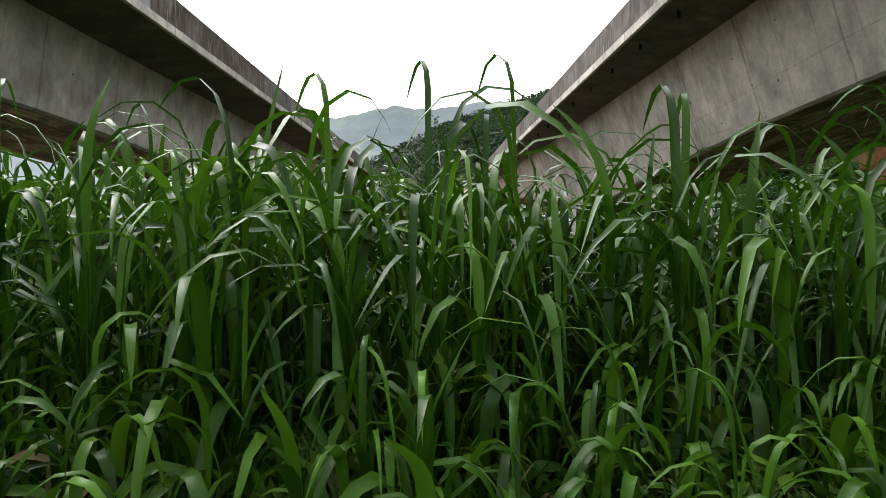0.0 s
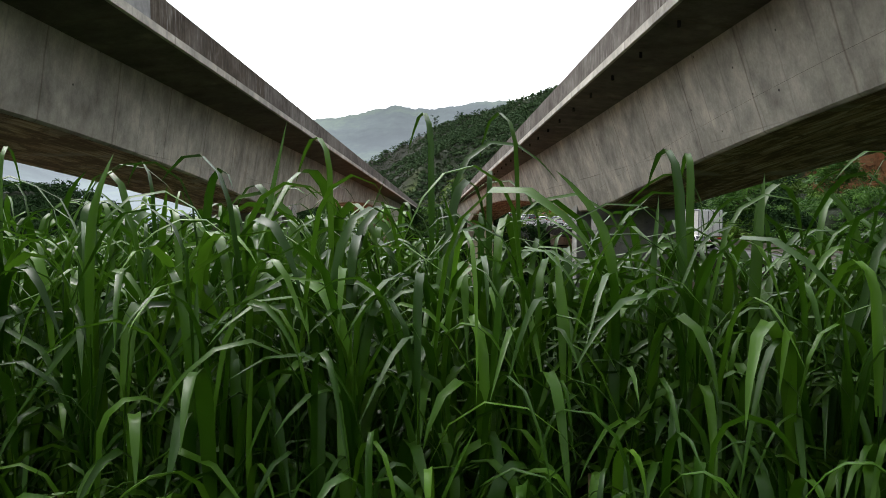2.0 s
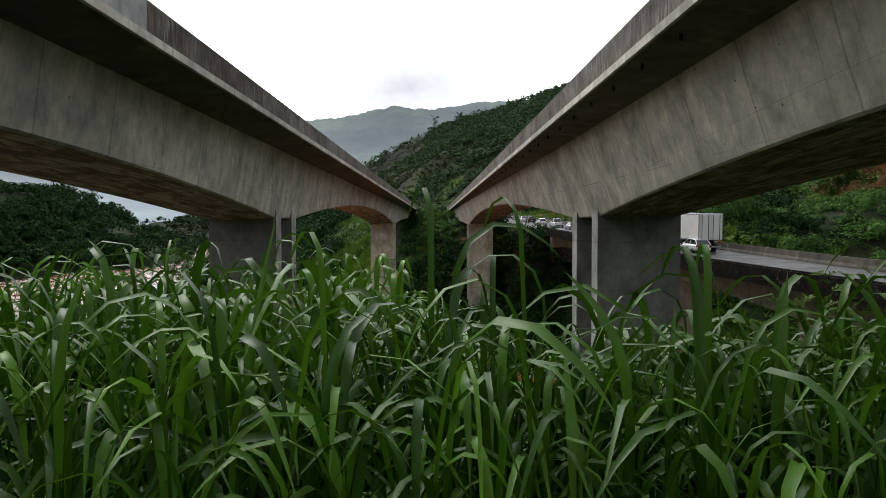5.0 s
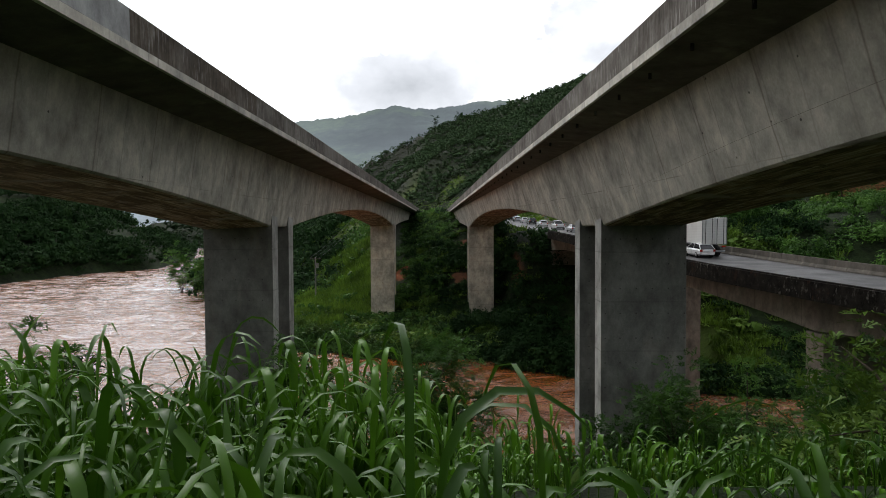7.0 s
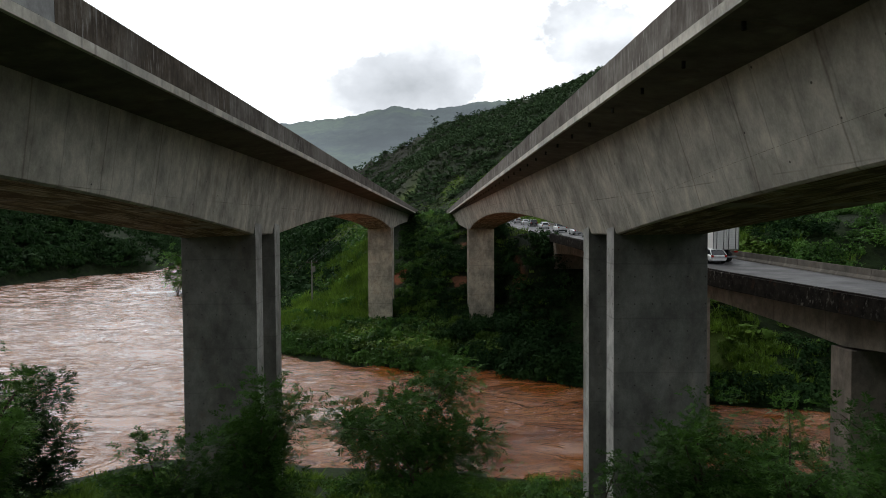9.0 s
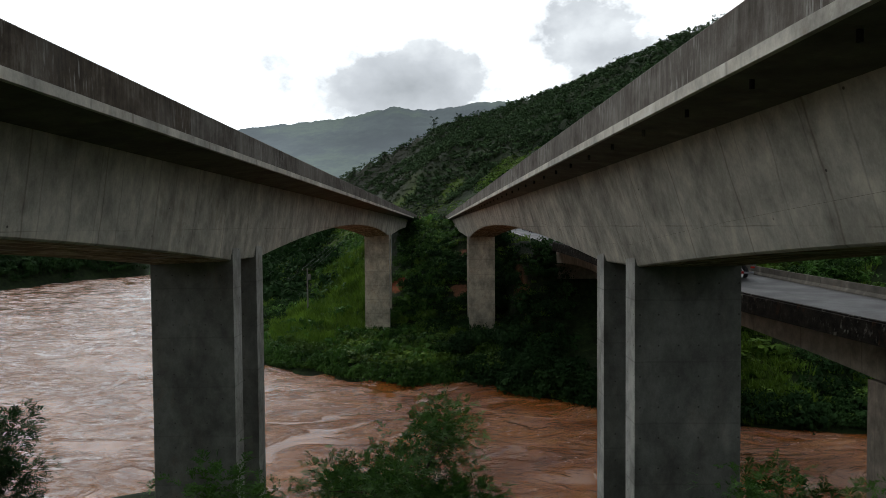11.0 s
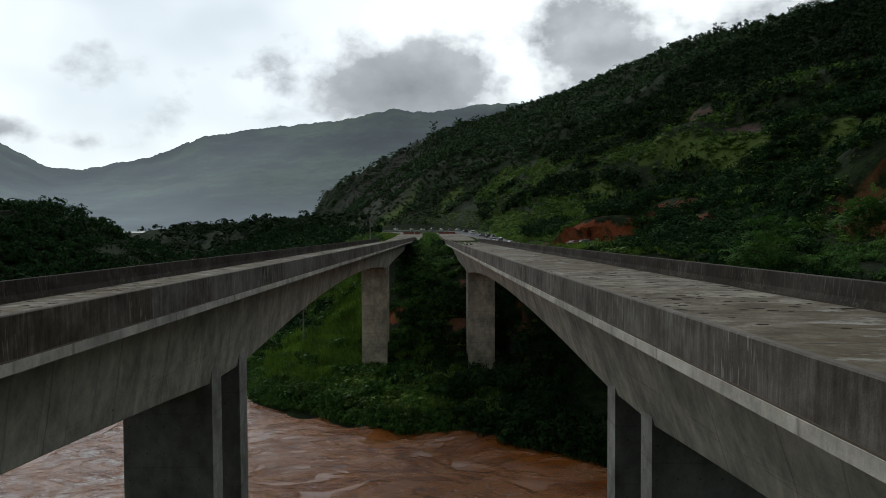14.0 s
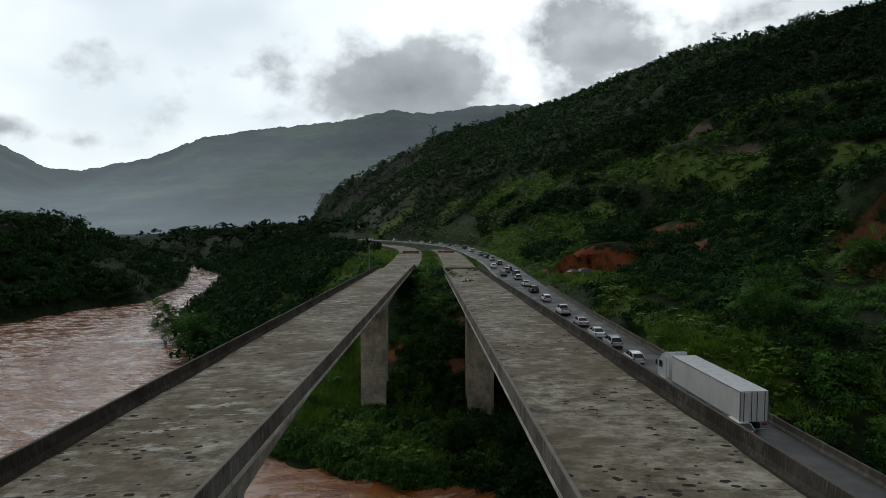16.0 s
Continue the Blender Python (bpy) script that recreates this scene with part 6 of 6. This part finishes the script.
def car(kind, colour, label, group=""):
    """A car at the origin, its nose towards +y."""
    k = SHAPES[kind]
    L, W, belt, roof = k["L"], k["W"] / 2, k["belt"], k["roof"]
    m = paint(colour, COLOURS[colour])
    root = thing("car", (0, 0, 0), label, "car", group)
    st = [(-L / 2, 0.8, 0.5, belt - 0.14), (-L / 2 + 0.08, 0.92, 0.32, belt - 0.03), (-L / 2 + 0.5, 1.0, 0.24, belt), (0, 1.0, 0.2, belt), (1.0, 1.0, 0.2, belt - 0.02), (L / 2 - 0.55, 0.98, 0.24, belt - 0.14), (L / 2 - 0.1, 0.9, 0.3, belt - 0.26), (L / 2, 0.74, 0.42, belt - 0.38)]
    rings = []
    for y, f, lo, hi in st:
        w = W * f
        sec = [(-w * 0.86, lo), (-w, lo + 0.16), (-w, hi - 0.16), (-w * 0.9, hi), (w * 0.9, hi), (w, hi - 0.16), (w, lo + 0.16), (w * 0.86, lo)]
        rings.append([(x, y, z) for x, z in sec])
    bm = sweep(rings)
    part("body", bm, m, root)
    glass, cap = [], []
    for y, f in k["cab"]:
        z = belt - 0.03 + (roof - belt) * f
        b, t = W * 0.88, W * (0.88 - 0.2 * f)
        glass.append([(-b, y, belt - 0.04), (-t, y, max(z - 0.05, belt - 0.03)), (t, y, max(z - 0.05, belt - 0.03)), (b, y, belt - 0.04)])
        if f > 0.5:
            cap.append([(-t - 0.01, y, z - 0.07), (-t * 0.93, y, z), (t * 0.93, y, z), (t + 0.01, y, z - 0.07)])
    part("cabin_glass", sweep(glass), M_GLASS, root, "dark tinted glass")
    part("roof", sweep(cap), m, root)
    for s in (-1, 1):
        for i in (1, 3):
            y, f = k["cab"][i]
            z = belt + (roof - belt) * f - 0.06
            e = k["cab"][0][0] if i == 1 else k["cab"][4][0]
            part("pillar", tube(bmesh.new(), (s * W * 0.885, e, belt - 0.05), (s * (W * (0.88 - 0.2 * f)), y, z), 0.045, n=6), m, root)
        if kind != "pickup":
            part("pillar", tube(bmesh.new(), (s * W * 0.885, -0.35, belt - 0.05), (s * W * 0.69, -0.35, roof - 0.06), 0.04, n=6), m, root)
        part("tail_light", box(bmesh.new(), (s * W * 0.78, -L / 2 + 0.06, belt - 0.16), (0.26, 0.14, 0.22), 0.03), M_RED, root, "red tail light")
        part("headlight", box(bmesh.new(), (s * W * 0.66, L / 2 - 0.1, belt - 0.34), (0.34, 0.2, 0.14), 0.03), M_CLEAR, root)
        part("mirror", box(bmesh.new(), (s * (W + 0.08), 0.75, belt + 0.04), (0.2, 0.1, 0.13), 0.03), m, root)
        for y in (-L / 2 + 0.82, L / 2 - 0.85):
            wheel(root, s * (W - 0.09), y, 0.31, 0.31, 0.2, s)
    part("rear_bumper", box(bmesh.new(), (0, -L / 2 + 0.04, 0.42), (W * 1.6, 0.16, 0.2), 0.04), M_BLACK if kind in ("suv", "pickup") else m, root)
    part("number_plate", box(bmesh.new(), (0, -L / 2 - 0.02, 0.66), (0.4, 0.03, 0.13), 0.005), M_PLATE, root)
    if kind == "pickup":
        part("load_bed", box(bmesh.new(), (0, -L / 2 + 1.0, belt + 0.01), (W * 1.7, 1.65, 0.06), 0.02), M_BLACK, root, "black covered load bed")
    if kind == "suv":
        for s in (-1, 1):
            part("roof_rail", tube(bmesh.new(), (s * W * 0.62, -1.6, roof + 0.03), (s * W * 0.62, 0.3, roof + 0.03), 0.025, n=6), M_STEEL, root)
    return root


def on_road(y, u, table=ROAD, zf=road_z):
    x = float(curve(y, table))
    sl = (float(curve(y + 3, table)) - float(curve(y - 3, table))) / 6
    gr = (float(zf(y + 3)) - float(zf(y - 3))) / 6
    a = -math.degrees(math.atan(sl))
    return Matrix.Translation((x + u * math.cos(math.radians(a)), y + u * math.sin(math.radians(a)), float(zf(y)) + 0.012)) @ pose(0, 0, 0, math.degrees(math.atan(gr)), 0, a)


PROTO = {}


def park(kind, colour, y, u, back=False, label=""):
    key = (kind, colour)
    m = on_road(y, u) @ (pose(0, 0, 0, 0, 0, 180) if back else Matrix())
    text = label or f"{colour} {kind} waiting in the traffic queue on the highway"
    if key not in PROTO:
        PROTO[key] = car(kind, colour, text, "queue of cars")
        PROTO[key].matrix_basis = m
        return PROTO[key]
    return tagged(copy_thing(PROTO[key], m), text)


for kind, colour, y, u in (
    ("hatchback", "white", 71.5, 0.4),
    ("hatchback", "white", 98, 0.4), ("suv", "silver", 107, 0.5), ("sedan", "white", 114.5, 0.4), ("sedan", "silver", 124, 0.6), ("pickup", "white", 135.5, 0.4),
    ("hatchback", "white", 152, 0.5), ("suv", "black", 166, 0.4), ("sedan", "white", 178, 0.5), ("hatchback", "silver", 192, 0.4), ("suv", "black", 201, 1.2),
    ("sedan", "grey", 201, -2.4), ("suv", "silver", 210, -0.4), ("hatchback", "black", 216, 1.0), ("sedan", "white", 224, -2.8), ("hatchback", "grey", 236, 0.4),
    ("suv", "white", 252, 0.4), ("pickup", "black", 264, 0.4), ("sedan", "grey", 276, 0.4), ("hatchback", "white", 296, 0.4), ("suv", "black", 312, 0.4),
    ("sedan", "silver", 330, 0.4), ("sedan", "black", 346, 0.4), ("hatchback", "white", 366, 0.4), ("suv", "grey", 384, 0.4), ("sedan", "white", 402, 0.4), ("hatchback", "silver", 425, 0.4), ("suv", "white", 460, 0.4), ("sedan", "white", 505, 0.4),
):
    park(kind, colour, y, u)

M_TRAILER = Shade("trailer_panel", 0.45, 0.0, 0.4)
_rib = M_TRAILER.math("ABSOLUTE", M_TRAILER.math("SUBTRACT", M_TRAILER.math("FRACT", M_TRAILER.math("MULTIPLY", M_TRAILER.axis(2), 6.0)), 0.5))
M_TRAILER.bump(_rib, 0.35, 0.03)
M_TRAILER = M_TRAILER.done(M_TRAILER.mix(M_TRAILER.ramp(M_TRAILER.noise(0.8, 5, 0.6, (1, 1, 0.4)), [(0.4, 0.0), (0.8, 0.5)]), (0.66, 0.66, 0.63), (0.42, 0.4, 0.35)))
M_CAB = paint("cab_white", (0.72, 0.73, 0.74))


def truck(m):
    """A tractor and box trailer, nose towards +y, the trailer's rear at y = 0."""
    root = thing("semi_truck", (0, 0, 0), "white tractor truck with a long white box trailer", "truck")
    bm = bmesh.new()
    box(bm, (0, 7.0, 2.68), (2.58, 14.0, 2.72), 0.03)
    trailer = part("trailer_box", bm, M_TRAILER, root, "white ribbed trailer box")
    part("roof_sheet", box(bmesh.new(), (0, 7.0, 4.05), (2.6, 14.02, 0.03), 0.01), M_CAB, trailer)
    for s in (-1, 1):
        part("side_rail", box(bmesh.new(), (s * 1.3, 7.0, 1.32), (0.04, 14.0, 0.14), 0.01), M_STEEL, trailer)
        part("side_rail", box(bmesh.new(), (s * 1.3, 7.0, 4.0), (0.04, 14.0, 0.1), 0.01), M_STEEL, trailer)
        part("rear_door", box(bmesh.new(), (s * 0.63, -0.03, 2.68), (1.22, 0.05, 2.6), 0.015), M_TRAILER, trailer)
        for u in (0.25, 0.95):
            part("lock_bar", tube(bmesh.new(), (s * u, -0.09, 1.35), (s * u, -0.09, 3.98), 0.028, n=8), M_BLACK, trailer)
        part("tail_light", box(bmesh.new(), (s * 1.0, -0.06, 1.12), (0.4, 0.08, 0.16), 0.02), M_RED, trailer)
        part("corner_post", box(bmesh.new(), (s * 1.27, -0.03, 2.68), (0.08, 0.09, 2.74), 0.01), M_STEEL, trailer)
        part("chassis_beam", box(bmesh.new(), (s * 0.45, 7.0, 1.12), (0.14, 13.6, 0.32), 0.02), M_BLACK, root)
        for y in (1.6, 2.95, 4.3):
            wheel(root, s * 1.08, y, 0.52, 0.52, 0.42, s)
        for y in (12.0, 13.35, 16.9):
            wheel(root, s * 1.06, y, 0.52, 0.52, 0.42 if y < 16 else 0.3, s)
            part("mudguard", sweep([[(s * 1.06 - 0.24, y + 0.62 * math.cos(a), 0.52 + 0.62 * math.sin(a)), (s * 1.06 + 0.24, y + 0.62 * math.cos(a), 0.52 + 0.62 * math.sin(a)), (s * 1.06 + 0.24, y + 0.65 * math.cos(a), 0.52 + 0.65 * math.sin(a)), (s * 1.06 - 0.24, y + 0.65 * math.cos(a), 0.52 + 0.65 * math.sin(a))] for a in np.linspace(0.25, 2.9, 8)]), M_CAB, root)
        part("side_skirt", box(bmesh.new(), (s * 1.15, 15.1, 0.8), (0.1, 2.2, 0.62), 0.03), M_CAB, root)
        part("mirror", box(bmesh.new(), (s * 1.5, 17.7, 2.6), (0.2, 0.12, 0.6), 0.04), M_BLACK, root)
        part("headlight", box(bmesh.new(), (s * 0.95, 17.92, 0.95), (0.4, 0.12, 0.26), 0.04), M_CLEAR, root)
        part("side_window", box(bmesh.new(), (s * 1.235, 17.15, 2.5), (0.04, 0.85, 0.72), 0.015), M_GLASS, root)
        part("air_deflector", box(bmesh.new(), (s * 1.16, 15.45, 2.5), (0.06, 0.7, 2.3), 0.02), M_CAB, root)
        part("landing_leg", box(bmesh.new(), (s * 0.7, 10.3, 0.75), (0.16, 0.16, 0.8), 0.02), M_STEEL, root)
    part("fuel_tank", box(bmesh.new(), (-0.9, 8.4, 0.85), (0.6, 1.2, 0.6), 0.08), M_STEEL, root)
    prof = [(15.7, 1.0), (15.7, 3.5), (16.1, 3.6), (17.2, 3.45), (17.75, 2.95), (17.95, 2.1), (17.98, 0.45), (16.0, 0.45)]
    bm = sweep([[(x * f, y, z) for y, z in prof] for x, f in ((-1.2, 1.0), (-1.24, 1.0), (1.24, 1.0), (1.2, 1.0))])
    bmesh.ops.bevel(bm, geom=[e for e in bm.edges if e.calc_length() > 2.2], offset=0.06, segments=2, affect="EDGES")
    cab = part("cab", bm, M_CAB, root, "white sleeper cab")
    part("windscreen", sweep([[(x, y, z) for y, z in ((17.78, 2.93), (17.98, 2.12), (17.94, 2.12), (17.74, 2.93))] for x in (-1.1, 1.1)]), M_GLASS, cab)
    part("roof_fairing", sweep([[(x, y, z) for y, z in ((15.8, 3.5), (15.8, 4.0), (16.3, 3.98), (17.2, 3.46))] for x in (-1.15, 1.15)]), M_CAB, cab)
    part("grille", box(bmesh.new(), (0, 17.98, 1.5), (1.5, 0.06, 0.8), 0.03), M_BLACK, cab)
    part("rear_bumper", box(bmesh.new(), (0, 0.1, 0.62), (2.4, 0.14, 0.16), 0.02), M_STEEL, root)
    root.matrix_basis = m
    return root


truck(on_road(70.5, 1.5))

# cars pulled off below the red cutting
for kind, colour, x, y, turn in (("sedan", "red", 34.5, 187, -60), ("suv", "grey", 37.8, 187.5, -70)):
    c = park(kind, colour, 200, 0, label=f"{colour} {kind} pulled off below the red cutting")
    c.matrix_basis = Matrix.Translation((x, y, float(land(x, y)) + 0.02)) @ pose(0, 0, 0, 0, 0, turn)


# ---- roadworks and stones ----
M_BLOCK = plain("red_white_barrier", (0.2, 0.05, 0.035), 0.7)


def block_barrier(x, y, z, length):
    root = thing("road_block", (x, y, z), "dark red concrete block closing the unfinished road", "road block", "road blocks")
    part("block", jersey(bmesh.new(), [(x - length / 2, y, z), (x, y, z), (x + length / 2, y, z)]), M_BLOCK, root)


for x, y in ((-13.6, 277), (-11.4, 277), (-9.2, 277), (0.2, 280), (2.4, 280), (4.6, 280)):
    block_barrier(x, y, 7.47, 2.0)


def boulder(x, y, r, seed):
    bm = bmesh.new()
    bmesh.ops.create_icosphere(bm, subdivisions=3, radius=1)
    z = float(land(x, y))
    for v in bm.verts:
        n = noise.fractal(v.co * 1.2 + Vector((seed, 0, 0)), 1.0, 2.0, 4)
        v.co = Vector((v.co.x * 1.2, v.co.y, v.co.z * 0.8)) * (1 + 0.35 * n) * r + Vector((x, y, z + r * 0.35))
    root = thing("boulder", (x, y, z), "pale grey boulder on the grassy slope", "rock")
    part("rock", bm, plain("boulder_stone", (0.2, 0.195, 0.185), 0.9), root)


boulder(24.5, 352, 1.9, 4)
boulder(-20.0, 128, 0.9, 6)


# ---- raw red faces cut into the hill's foot ----
def red_soil(name, tone):
    s = Shade(name, rough=0.95, spec=0.1)
    a, b = s.noise(0.5, 7, 0.68, (1, 1, 0.35)), s.noise(2.5, 5, 0.65)
    c = s.ramp(a, [(0.36, tuple(v * 0.22 for v in tone)), (0.5, tone), (0.66, (tone[0] * 1.35, tone[1] * 1.5, tone[2] * 1.6))])
    c = s.mix(s.ramp(s.noise(0.35, 5, 0.6), [(0.56, 0.0), (0.66, 0.8)]), c, (0.03, 0.045, 0.014))
    c = s.mix(0.35, c, s.ramp(b, [(0.3, 0.1), (0.7, 0.9)]), "OVERLAY")
    s.bump(b, 0.7, 0.3)
    return s.done(c)


M_RED_SOIL = red_soil("red_soil", (0.17, 0.052, 0.02))
M_OCHRE = red_soil("ochre_soil", (0.19, 0.09, 0.04))
M_DULL = red_soil("dull_red_soil", (0.1, 0.042, 0.022))


def red_face(x0, x1, y, bow, z0, z1, material, label, seed):
    """A weathered cutting: gullied, leaning back, with a ragged top."""
    n, m = 70, 34
    u, h = np.meshgrid(np.linspace(0, 1, n), np.linspace(0, 1, m))
    x = x0 + (x1 - x0) * u
    top = z0 + (z1 - z0) * ((0.25 + 0.75 * np.sin(np.pi * (0.05 + 0.9 * u ** 1.5)) ** 0.7) * (1.05 - 0.35 * u) + 0.65 * fbm(x, 0 * x + seed, 3.5, 4, seed))
    z = z0 - 2.5 + (top - z0 + 2.5) * h
    gully = fbm(x, z * 0.25, 3.2, 4, seed + 1) * 2.6 + fbm(x, z, 1.3, 3, seed + 2) * 0.9
    yy = y + bow * (2 * u - 1) ** 2 * -1 + 3.5 * h ** 1.6 + gully
    v = np.stack([x, yy, z], -1).reshape(-1, 3)
    i = np.arange(n * m).reshape(m, n)
    f = np.stack([i[:-1, :-1], i[:-1, 1:], i[1:, 1:], i[1:, :-1]], -1).reshape(-1, 4)
    setting("red_cutting", quads_mesh("red_cutting", v, f, material, True), None, label, "cutting")


red_face(30.0, 50.5, 195.0, 5.0, 1.8, 11.6, M_RED_SOIL, "raw red earth cutting beside the highway", 3)
red_face(80.0, 106.0, 151.0, 5.0, 5.5, 16.5, M_OCHRE, "raw ochre earth cutting on the hillside", 5)
red_face(53.0, 62.0, 196.0, 2.0, 9.5, 14.5, M_DULL, "dull red earth slip on the hillside", 7)
red_face(70.0, 80.0, 192.0, 3.0, 8.5, 16.5, M_DULL, "dull red earth slip on the hillside", 9)


# ---- pock marks in the decks ----
M_POCK = plain("pock_mark_dirt", (0.032, 0.027, 0.021), 0.95, 0, 0.1, 0.3, 4)


def pock_shapes(count):
    """Ragged shallow hollows, as flat dark flakes a few millimetres proud."""
    r = random.Random(77)
    made = []
    for k in range(count):
        bm = bmesh.new()
        n = 11
        ring = []
        for i in range(n):
            a = 2 * math.pi * i / n
            q = r.uniform(0.7, 1.08)
            ring.append(bm.verts.new((math.cos(a) * q * 0.27, math.sin(a) * q * 0.24, 0.0)))
        low = [bm.verts.new((v.co.x * 1.04, v.co.y * 1.04, -0.012)) for v in ring]
        bm.faces.new(ring)
        for i in range(n):
            j = (i + 1) % n
            bm.faces.new((ring[i], low[i], low[j], ring[j]))
        bmesh.ops.recalc_face_normals(bm, faces=bm.faces)
        me = bpy.data.meshes.new("pock_mark")
        bm.to_mesh(me)
        bm.free()
        me.materials.append(M_POCK)
        made.append(me)
    return made


POCKS = pock_shapes(7)


def pock_deck(line, root, seed):
    r = random.Random(seed)
    done = 0
    while done < 290:
        y = 24 + 120 * r.random() ** 1.5
        u = r.uniform(-line.half + 0.7, line.half - 0.7)
        if float(fbm(u * 1.0 + 50, y * 1.0, 9.0, 3, seed)) < r.uniform(-0.12, 0.22):
            continue
        p = line.at(y, u, -0.018)
        ob = new("pock_mark", POCKS[r.randrange(7)])
        ob.parent = root
        ob.location = p - base_of(root)
        s = r.uniform(0.28, 0.85)
        ob.rotation_euler, ob.scale = (0, math.atan(-line.fall), r.uniform(-0.4, 0.4)), (s * r.uniform(0.9, 1.4), s, 1)
        done += 1


pock_deck(LEFT, BRIDGE_LEFT, 5)
pock_deck(RIGHT, BRIDGE_RIGHT, 6)
